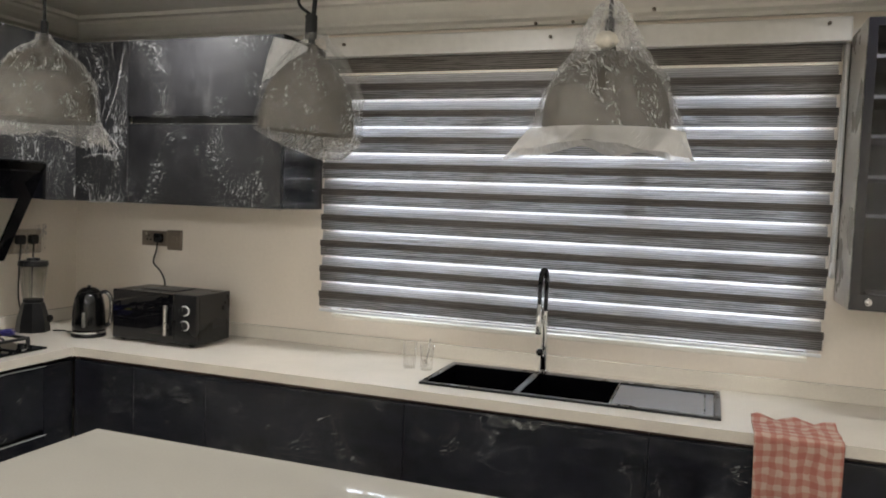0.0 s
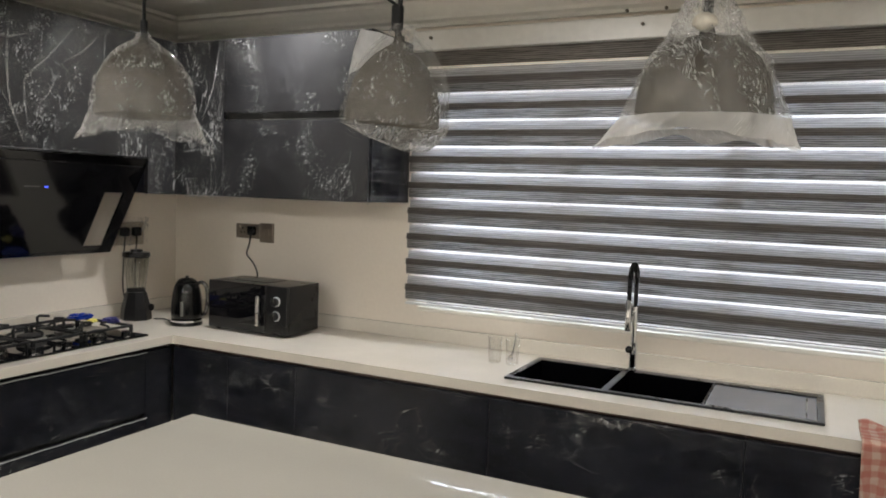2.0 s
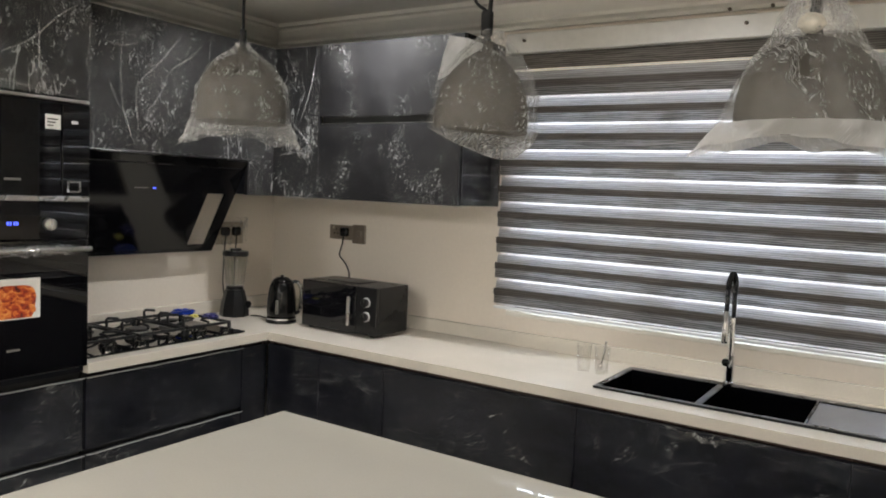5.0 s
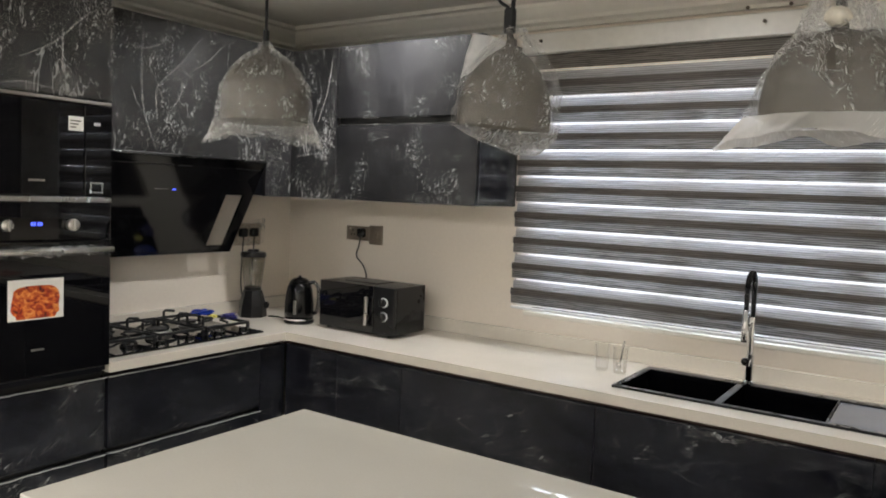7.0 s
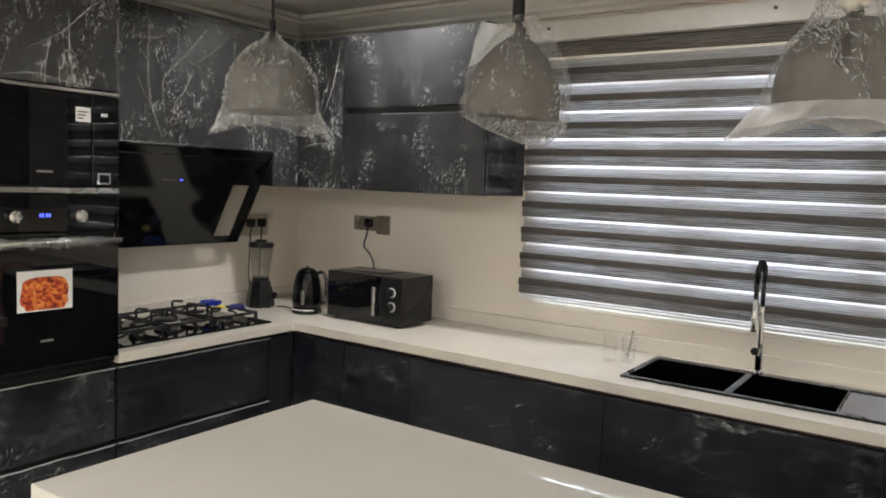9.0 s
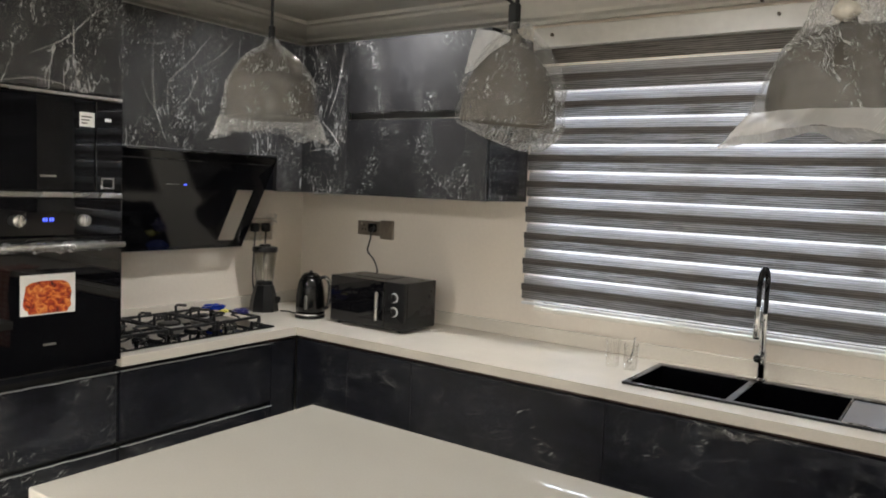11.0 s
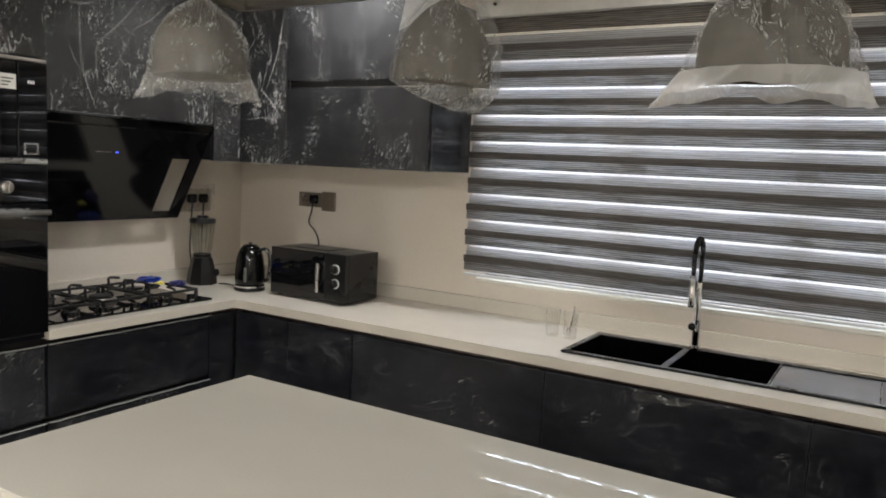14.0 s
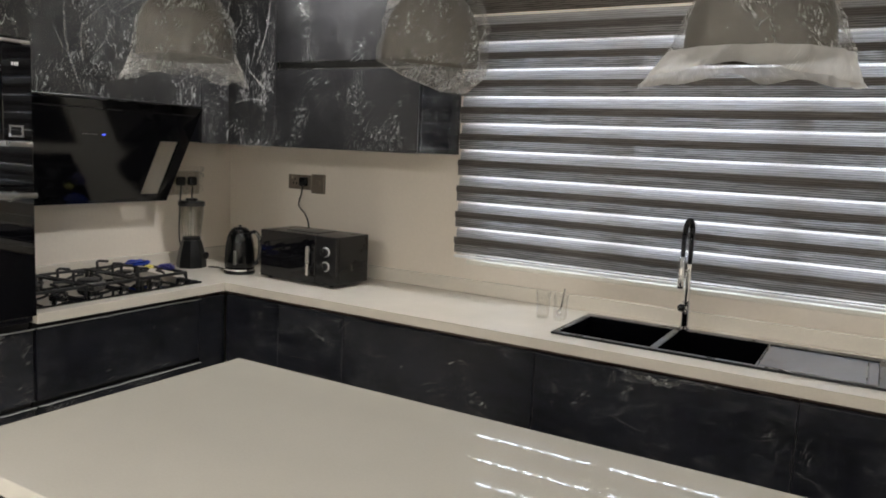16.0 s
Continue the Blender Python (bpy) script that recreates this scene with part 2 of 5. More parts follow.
M_BLUE = surface("blue_plastic", (0.013, 0.04, 0.30), 0.25, vary=0.2)
M_VIOLET = surface("violet_plastic", (0.022, 0.02, 0.12), 0.3, vary=0.3)
M_YELLOW = surface("yellow_plastic", (0.75, 0.68, 0.15), 0.35)
M_KNOT = surface("milky_knot", (0.40, 0.375, 0.32), 0.35, vary=0.15, scale=30, grain=90, bump=0.3)
M_KETTLE = surface("kettle_enamel", (0.004, 0.004, 0.004), 0.16, vary=0.1, bump=0.0, spec=0.3)
M_PAPER = surface("white_paper", (0.8, 0.79, 0.76), 0.6, vary=0.03)
M_RAIL = surface("blind_rail", (0.72, 0.72, 0.72), 0.4, vary=0.03)
M_DOT = surface("nail_steel", (0.12, 0.10, 0.08), 0.5, 0.5)
M_GREYW = surface("grey_panel", (0.15, 0.142, 0.13), 0.25, vary=0.1, scale=4)
M_GLASS = glass_material("clear_glass")
M_SMOKE = glass_material("smoked_glass", gloss=0.03, tint=(0.45, 0.45, 0.48))
M_SIDE = surface("film_covered_side", (0.40, 0.38, 0.345), 0.3, vary=0.1, scale=5)
M_CUP = glass_material("cup_glass", gloss=0.03, tint=(0.985, 0.985, 0.98))
M_JAR = glass_material("jar_glass", gloss=0.12, tint=(0.9, 0.9, 0.88))
M_PANE = glass_material("window_pane", gloss=0.02)
M_SKYCARD = glow("bright_daylight", (0.77, 0.885, 1.03), 11.0)
M_LED = glow("blue_led", (0.08, 0.12, 1.0), 2.5)
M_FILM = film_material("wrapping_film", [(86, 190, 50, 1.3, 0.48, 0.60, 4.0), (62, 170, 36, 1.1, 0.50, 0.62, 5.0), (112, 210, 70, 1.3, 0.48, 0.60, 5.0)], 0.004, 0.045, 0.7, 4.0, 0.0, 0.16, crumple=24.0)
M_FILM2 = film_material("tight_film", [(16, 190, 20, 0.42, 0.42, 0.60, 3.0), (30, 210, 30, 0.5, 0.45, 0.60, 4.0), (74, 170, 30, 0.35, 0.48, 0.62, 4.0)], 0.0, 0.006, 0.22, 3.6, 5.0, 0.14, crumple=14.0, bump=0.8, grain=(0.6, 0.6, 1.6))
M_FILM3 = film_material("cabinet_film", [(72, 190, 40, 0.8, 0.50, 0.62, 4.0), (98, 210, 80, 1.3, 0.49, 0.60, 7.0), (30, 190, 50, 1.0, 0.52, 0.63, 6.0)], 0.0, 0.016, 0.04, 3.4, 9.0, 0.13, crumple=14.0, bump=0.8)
M_BAG = film_material("plastic_bag", [(88, 320, 60, 1.3, 0.43, 0.57, 16.0), (60, 300, 60, 0.9, 0.46, 0.58, 20.0), (115, 340, 90, 1.2, 0.44, 0.57, 24.0)], 0.05, 0.10, 0.16, 11.0, 2.0, 0.1, 0.9, 0.4, 1.0, 45.0)
M_BAG2 = film_material("tight_plastic_bag", [(40, 320, 75, 1.0, 0.48, 0.60, 20.0), (60, 300, 80, 0.9, 0.49, 0.61, 24.0), (115, 340, 110, 0.9, 0.48, 0.60, 30.0)], 0.03, 0.085, 0.16, 10.0, 12.0, 0.1, 0.9, 0.4, 0.9, 34.0)
M_FOLD = film_material("film_crease", [(84, 150, 60, 0.6, 0.40, 0.55, 14.0)], 0.12, 0.10, 0.2, 11.0, 4.0, 0.12, 0.92, 0.3, 1.0, 60.0)
M_HEM = film_material("bag_hem", [(80, 300, 40, 0.5, 0.48, 0.60, 18.0)], 0.58, 0.08, 0.15, 11.0, 6.0, 0.12, 0.88, 0.6, 0.8, 40.0)
M_HEM2 = film_material("clear_bag_hem", [(80, 300, 40, 0.6, 0.46, 0.60, 18.0), (20, 300, 40, 0.5, 0.46, 0.60, 20.0)], 0.17, 0.1, 0.4, 11.0, 8.0, 0.12, 0.85, 0.6, 0.8, 40.0)
M_BANDD = cloth_band("blind_dark_band", (0.125, 0.113, 0.103), (0.04, 0.039, 0.037), 0.0, 0.4)
M_BANDM = cloth_band("blind_striped_band", (0.20, 0.182, 0.165), (0.14, 0.14, 0.14), 0.02, 0.75, 0.12)
M_BANDL = cloth_band("blind_light_band", (0.34, 0.33, 0.32), (0.16, 0.16, 0.168), 0.07, 0.4, 0.03)
M_BANDL2 = cloth_band("blind_lighter_band", (0.37, 0.36, 0.35), (0.27, 0.27, 0.285), 0.10, 0.35, 0.03)
M_BANDS = cloth_band("blind_sheer_band", (0.42, 0.41, 0.40), (0.30, 0.30, 0.30), 0.86, 0.12)
M_LINING = cloth_band("blind_back_lining", (0.72, 0.68, 0.60), (0.52, 0.52, 0.53), 0.02, 0.06)


def gingham():
    m, nt, p, _ = nodes_of("coral_check")
    uv = nt.nodes.new("ShaderNodeUVMap")
    wob = add(nt, "ShaderNodeTexNoise", Scale=7.0, Detail=3.0)
    nt.links.new(uv.outputs[0], wob.inputs["Vector"])
    bent = nt.nodes.new("ShaderNodeMix")
    bent.data_type = "VECTOR"
    bent.inputs[0].default_value = 0.06
    nt.links.new(uv.outputs[0], bent.inputs[4])
    nt.links.new(wob.outputs["Color"], bent.inputs[5])
    sep = nt.nodes.new("ShaderNodeSeparateXYZ")
    nt.links.new(bent.outputs[1], sep.inputs[0])
    rows = []
    for i in (0, 1):
        w = maths(nt, "FRACT", maths(nt, "MULTIPLY", sep.outputs[i], 12.0), 0)
        rows.append(ramp(nt, w, [(0.0, grey(0)), (0.46, grey(0)), (0.54, grey(1)), (1.0, grey(1))]))
    s = maths(nt, "MULTIPLY", maths(nt, "ADD", rows[0], rows[1]), 0.5)
    n = add(nt, "ShaderNodeTexNoise", Scale=9.0, Detail=5.0)
    s = maths(nt, "ADD", s, maths(nt, "MULTIPLY", maths(nt, "SUBTRACT", n.outputs[0], 0.5), 0.9))
    nt.links.new(ramp(nt, s, [(0.0, (0.46, 0.34, 0.27)), (0.5, (0.40, 0.20, 0.155)), (1.0, (0.36, 0.13, 0.10))]), p.inputs["Base Color"])
    p.inputs["Roughness"].default_value = 0.9
    return m


def food_print():
    m, nt, p, _ = nodes_of("food_print")
    v = coords(nt, (1, 1, 1.3))
    n = add(nt, "ShaderNodeTexNoise", Scale=38.0, Detail=3.0, Distortion=1.0)
    nt.links.new(v, n.inputs["Vector"])
    nt.links.new(ramp(nt, n.outputs[0], [(0.3, (0.05, 0.01, 0.01)), (0.45, (0.45, 0.05, 0.02)), (0.58, (0.75, 0.22, 0.05)), (0.74, (0.85, 0.42, 0.14))]), p.inputs["Base Color"])
    p.inputs["Roughness"].default_value = 0.3
    return m


M_CHECK, M_FOOD = gingham(), food_print()

# ---- building helpers ----
ORIGIN = {}


def thing(name, at, label="", category="", group="", kind=""):
    ob = new(name)
    ob.empty_display_size = 0.05
    ob.location = at
    ORIGIN[ob.name] = Vector(at)
    return tagged(ob, label, category, group, kind)


def mesh(name, bm, material, at=(0, 0, 0), smooth=False):
    at = Vector(at)
    bmesh.ops.translate(bm, verts=bm.verts, vec=-at)
    bmesh.ops.recalc_face_normals(bm, faces=bm.faces)
    me = bpy.data.meshes.new(name)
    bm.to_mesh(me)
    bm.free()
    if smooth:
        me.shade_smooth()
    me.materials.append(material)
    ob = new(name, me)
    ORIGIN[ob.name] = at
    return ob


def part(name, bm, material, parent, label="", smooth=False):
    """One mesh under a thing or a part; the shape is given in world places."""
    ob = mesh(name, bm, material, ORIGIN[parent.name], smooth)
    ob.parent = parent
    return tagged(ob, label)


def solid(name, bm, material, label="", category="", kind="", smooth=False):
    ob = mesh(name, bm, material, (0, 0, 0), smooth)
    return tagged(ob, label, category, "", kind)


def box(x0, x1, y0, y1, z0, z1, b=0.0, bm=None, seg=2):
    bm = bm or bmesh.new()
    vs = bmesh.ops.create_cube(bm, size=1)["verts"]
    bmesh.ops.scale(bm, vec=(x1 - x0, y1 - y0, z1 - z0), verts=vs)
    bmesh.ops.translate(bm, vec=((x0 + x1) / 2, (y0 + y1) / 2, (z0 + z1) / 2), verts=vs)
    if b:
        es = list({e for v in vs for e in v.link_edges})
        bmesh.ops.bevel(bm, geom=es, offset=b, segments=seg, profile=0.5, affect="EDGES", clamp_overlap=True)
    return bm


def lathe(profile, at, seg=32, bm=None, m=None):
    """Turns (radius, height) pairs about an upright axis at the place."""
    bm = bm or bmesh.new()
    m = m or Matrix()
    rings = []
    for r, z in profile:
        rings.append([bm.verts.new(Vector(at) + m @ Vector((r * math.cos(a), r * math.sin(a), z))) for a in [2 * math.pi * i / seg for i in range(seg)]])
    for a, b in zip(rings, rings[1:]):
        for i in range(seg):
            bm.faces.new((a[i], a[(i + 1) % seg], b[(i + 1) % seg], b[i]))
    for ring, r in ((rings[0], profile[0][0]), (rings[-1], profile[-1][0])):
        if r < 0.02:
            bm.faces.new(ring)
    return bm


def disc(r, h, at, axis="z", seg=24, bm=None):
    m = {"z": Matrix(), "x": Matrix.Rotation(radians(90), 4, "Y"), "y": Matrix.Rotation(radians(90), 4, "X")}[axis]
    bm = bm or bmesh.new()
    b = min(r, h) * 0.15
    prof = [(0.0005, 0), (r - b, 0), (r, b), (r, h - b), (r - b, h), (0.0005, h)]
    return lathe(prof, at, seg, bm, m)


def tube(points, r, seg=10, bm=None):
    """A round rod or cable along points."""
    bm = bm or bmesh.new()
    pts = [Vector(p) for p in points]
    rings, up = [], None
    for i, p in enumerate(pts):
        d = (pts[min(i + 1, len(pts) - 1)] - pts[max(i - 1, 0)]).normalized()
        if up is None:
            up = d.orthogonal().normalized()
        up = (up - d * up.dot(d)).normalized()
        side = d.cross(up)
        rings.append([bm.verts.new(p + r * (math.cos(a) * up + math.sin(a) * side)) for a in [2 * math.pi * k / seg for k in range(seg)]])
    for a, b in zip(rings, rings[1:]):
        for k in range(seg):
            bm.faces.new((a[k], a[(k + 1) % seg], b[(k + 1) % seg], b[k]))
    bm.faces.new(rings[0])
    bm.faces.new(rings[-1])
    return bm


def curve_points(points, n=8):
    """A smooth line through points."""
    P = [Vector(p) for p in points]
    P = [2 * P[0] - P[1]] + P + [2 * P[-1] - P[-2]]
    out = []
    for i in range(1, len(P) - 2):
        for k in range(n):
            t = k / n
            a, b, c, d = P[i - 1:i + 3]
            out.append(0.5 * (2 * b + (c - a) * t + (2 * a - 5 * b + 4 * c - d) * t * t + (3 * b - a - 3 * c + d) * t ** 3))
    return out + [P[-2]]


def slab(us, vs, holes, lo, hi, axis):
    """A plate with square openings: us and vs are the cuts along its two directions, holes the (i, j) cells left out."""
    bm = bmesh.new()
    cache = {}

    def vert(i, j, w):
        if (i, j, w) not in cache:
            u, v = us[i], vs[j]
            cache[i, j, w] = bm.verts.new({"z": (u, v, w), "y": (u, w, v), "x": (w, u, v)}[axis])
        return cache[i, j, w]

    full = {(i, j) for i in range(len(us) - 1) for j in range(len(vs) - 1)} - set(holes)
    for i, j in full:
        for w in (lo, hi):
            bm.faces.new((vert(i, j, w), vert(i + 1, j, w), vert(i + 1, j + 1, w), vert(i, j + 1, w)))
        for di, dj, a, b in ((-1, 0, (i, j), (i, j + 1)), (1, 0, (i + 1, j), (i + 1, j + 1)), (0, -1, (i, j), (i + 1, j)), (0, 1, (i, j + 1), (i + 1, j + 1))):
            if (i + di, j + dj) not in full:
                bm.faces.new((vert(*a, lo), vert(*b, lo), vert(*b, hi), vert(*a, hi)))
    return bm


def wrinkled(o, du, dv, nu, nv, normal, depth, seed, freq=7.0):
    """A sheet of film from corner o along du and dv, rumpled along the normal."""
    bm = bmesh.new()
    o, du, dv, normal = Vector(o), Vector(du), Vector(dv), Vector(normal)
    g = []
    for i in range(nu + 1):
        row = []
        for j in range(nv + 1):
            p = o + du * (i / nu) + dv * (j / nv)
            q = p * freq + Vector((seed, seed * 1.7, seed * 0.3))
            h = noise.noise(q) + 0.6 * (0.5 - abs(noise.noise(q * 2.3))) + 0.3 * noise.noise(q * 5.1)
            edge = min(1, 6 * min(i / nu, 1 - i / nu, j / nv, 1 - j / nv) + 0.25)
            row.append(bm.verts.new(p + normal * (0.004 + depth * max(-0.9, h) * edge + depth)))
        g.append(row)
    for i in range(nu):
        for j in range(nv):
            bm.faces.new((g[i][j], g[i + 1][j], g[i + 1][j + 1], g[i][j + 1]))
    return bm


def fold(points, width, seed):
    """A raised crease of film: a flat, uneven ridge along points, pointed at both ends."""
    pts = curve_points(points, 14)
    bm = bmesh.new()
    rings = []
    for i, p in enumerate(pts):
        d = (pts[min(i + 1, len(pts) - 1)] - pts[max(i - 1, 0)]).normalized()
        f = i / (len(pts) - 1)
        r = width * (0.25 + 0.75 * math.sin(math.pi * f) ** 0.6) * (1 + 0.9 * noise.noise(Vector((i * 0.55, seed, 2))))
        q = p + Vector((0, 0, 1)).cross(d) * 0.3 * width * noise.noise(Vector((i * 0.4, 5, seed)))
        up = d.orthogonal().normalized()
        side = d.cross(up)
        rings.append([bm.verts.new(q + max(0.0005, r) * (math.cos(a) * up + math.sin(a) * side)) for a in [2 * math.pi * k / 6 for k in range(6)]])
    for a, b in zip(rings, rings[1:]):
        for k in range(6):
            bm.faces.new((a[k], a[(k + 1) % 6], b[(k + 1) % 6], b[k]))
    return bm


# ---- the room ----
WX0, WX1, WZ0, WZ1 = 1.53, 3.545, 1.05, 2.09
solid("wall_north", slab([-0.2, WX0, WX1, XR + 0.2], [0, WZ0, WZ1, CEIL + 0.2], [(1, 1)], 0.0, 0.2, "y"), M_WALL, "cream glossy kitchen wall with a wide window", "wall", "structure")
solid("wall_west", box(-0.2, 0, YB, 0, 0, CEIL + 0.2), M_WALL, "cream glossy wall behind the hob", "wall", "structure")
solid("wall_east", box(XR, XR + 0.2, YB, 0, 0, CEIL + 0.2), M_PAINT, "plain cream painted wall", "wall", "structure")
solid("wall_south", box(-0.2, XR + 0.2, YB - 0.2, YB, 0, CEIL + 0.2), M_PAINT, "plain cream painted wall", "wall", "structure")
solid("ceiling", box(0, XR, YB, 0, CEIL, CEIL + 0.15), M_CEIL, "off-white painted ceiling", "ceiling", "structure")
floor = solid("floor", box(0, XR, YB, 0, -0.1, -0.006), M_GROUT, "beige tiled floor", "floor", "structure")


def cornice():
    bm = bmesh.new()
    prof = [(0.0, 2.333), (0.018, 2.333), (0.022, 2.348), (0.045, 2.358), (0.05, 2.372), (0.072, 2.39), (0.098, 2.415), (0.104, 2.428), (0.13, 2.432), (0.134, 2.452)]
    rings = []
    for d, z in prof:
        rings.append([bm.verts.new((x, y, z)) for x, y in ((d, -d), (XR - d, -d), (XR - d, YB + d), (d, YB + d))])
    for a, b in zip(rings, rings[1:]):
        for i in range(4):
            bm.faces.new((a[i], a[(i + 1) % 4], b[(i + 1) % 4], b[i]))
    solid("trim", bm, M_CEIL, "stepped plaster cornice round the ceiling", "cornice", "structure")


cornice()


def nail(x, z, y=0.0):
    bm = disc(0.007, 0.012, (x, y - 0.001, z), "y", 10)
    disc(0.003, 0.02, (x + 0.004, y - 0.001, z), "y", 8, bm)
    ob = solid("nail", bm, M_DOT, "small rusty nail driven into white plaster", "nail")
    tagged(ob, group="nails above the window")


# ---- window and blind ----
def window():
    win = thing("window_1", (2.53, 0.1, WZ0), "wide aluminium window with security bars behind a blind", "window", kind="structure")
    bm = box(WX0, WX1, 0.09, 0.14, WZ0, WZ0 + 0.05, 0.003)
    box(WX0, WX1, 0.09, 0.14, WZ1 - 0.05, WZ1, 0.003, bm)
    posts = [(WX0, WX0 + 0.04), (2.165, 2.241), (2.835, 2.911), (WX1 - 0.04, WX1)]
    for x0, x1 in posts:
        box(x0, x1, 0.092, 0.138, WZ0 + 0.05, WZ1 - 0.05, 0.003, bm)
    part("window_frame", bm, M_ALU, win)
    for (_, a), (b, _) in zip(posts, posts[1:]):
        pane = part("pane", box(a, b, 0.112, 0.118, WZ0 + 0.05, WZ1 - 0.05), M_PANE, win)
        pane.visible_shadow = False
    for panel in range(3):
        for dx in (0.015, 0.148, 0.230, 0.282, 0.416):
            x = 1.64 + 0.67 * panel + dx
            part("security_bar", tube([(x, 0.17, WZ0), (x, 0.17, WZ1)], 0.014, 8), M_BAR, win)
    for z in (1.45, 1.82):
        part("security_bar", box(WX0, WX1, 0.178, 0.184, z, z + 0.03), M_BAR, win)
    part("window_sill", box(WX0 + 0.001, WX1 - 0.001, -0.004, 0.088, WZ0 - 0.02, WZ0 + 0.001, 0.004), M_PAINT, win)


window()
solid("backdrop", box(0.2, 5.0, 1.3, 1.35, 0.2, 3.4), M_SKYCARD, "overexposed daylight outside the window", "daylight", "structure")

BX0, BX1, BZ0, BZ1 = 1.485, 3.590, 1.064, 2.215


def blind():
    bl = thing("zebra_blind", (2.52, -0.04, BZ0), "lowered grey zebra roller blind over the window", "blind")
    step = 0.1178
    top = 2.150
    k = 0
    def strip(name, z0, z1, y, material, inset):
        z0, z1 = max(z0, BZ0 + 0.014), min(z1, BZ1)
        if z1 - z0 < 0.004:
            return
        bm = bmesh.new()
        n = 24
        rows = []
        for i in range(n + 1):
            x = BX0 + inset + (BX1 - BX0 - 2 * inset) * i / n
            w = 0.0012 * math.sin(i * 1.3 + z0 * 9)
            rows.append([bm.verts.new((x, y + w + d, z)) for d, z in ((0, z0), (-0.0015, (z0 + z1) / 2), (0, z1), (0.0008, z1), (0.0008, z0))])
        for a, b in zip(rows, rows[1:]):
            for j in range(5):
                bm.faces.new((a[j], b[j], b[(j + 1) % 5], a[(j + 1) % 5]))
        part(name, bm, material, bl)

    while top - k * step > BZ0 - 0.02:
        z = top - k * step
        strip("sheer_band", z - 0.011, z, -0.040, M_BANDS if k else M_LINING, 0.012)
        strip("back_lining", z - 0.020, z + 0.003, -0.014, M_LINING, 0.012)
        strip("light_band", z - 0.028, z - 0.011, -0.0405, M_BANDL2, 0.011)
        strip("light_band", z - 0.051, z - 0.028, -0.041, M_BANDL, 0.010)
        strip("dark_band", z - 0.0775, z - 0.0485, -0.046, M_BANDD, 0.0)
        strip("striped_band", z - step - 0.001, z - 0.0745, -0.044, M_BANDM, 0.003)
        k += 1
    strip("striped_band", top, BZ1, -0.044, M_BANDM, 0.003)
    part("bottom_rail", box(BX0 + 0.004, BX1 - 0.004, -0.050, -0.034, BZ0, BZ0 + 0.013, 0.004), M_RAIL, bl, "white bottom rail")
    bm = box(BX0, BX1, -0.02, -0.004, 2.17, 2.213, 0.004)
    part("head_tube", bm, M_DARK, bl)


blind()
pel = solid("pelmet", box(1.50, 3.612, -0.075, 0.0, 2.217, 2.304, 0.004), M_PEL, "white painted pelmet above the blind", "pelmet", "structure")
solid("trim", box(3.598, 3.616, -0.03, 0.0, 1.36, 2.2165, 0.004), M_PEL, "light painted strip beside the window", "trim", "structure")
for x, z, y in ((2.523, 2.269, -0.075), (3.535, 2.279, -0.075), (1.595, 2.268, -0.075), (2.446, 2.338, -0.018), (2.60, 2.338, -0.018), (2.92, 2.366, -0.047)):
    nail(x, z, y)
ch = thing("blind_chain", (3.604, -0.06, 1.38), "fine white bead chain of the blind", "chain")
part("chain", tube([(3.604, -0.045, 2.21), (3.604, -0.045, 1.42)], 0.0025, 6), M_RAIL, ch)
part("weight", lathe([(0.001, 0), (0.009, 0.006), (0.009, 0.04), (0.001, 0.048)], (3.604, -0.045, 1.375), 12), M_RAIL, ch, smooth=True)

# ---- worktops ----
D, CT, CB = 0.605, 0.90, 0.862
SX0, SX1, SY0, SY1 = 2.172, 3.242, -0.505, -0.098
wt = thing("worktop", (2.2, -0.3, CB), "cream quartz L-shaped worktop with a square edge", "worktop")
part("sink_run", slab([0.001, SX0 + 0.015, SX1 - 0.015, XR - 0.001], [-D, SY0 + 0.015, SY1 - 0.015, -0.001], [(1, 1)], CB, CT, "z"), M_STONE, wt)
part("hob_run", box(0.001, D, -1.497, -D - 0.0005, CB, CT), M_STONE, wt)
bm = box(0.022, XR - 0.001, -0.021, -0.001, CT, 0.962, 0.002)
solid("upstand", bm, M_STONE, "low cream quartz upstand along the window wall", "upstand", "structure")
solid("upstand", box(0.001, 0.021, -1.497, -0.001, CT, 0.962, 0.002), M_STONE, "low cream quartz upstand behind the hob", "upstand", "structure")

# ---- base cabinets ----
FRONT = 0.578


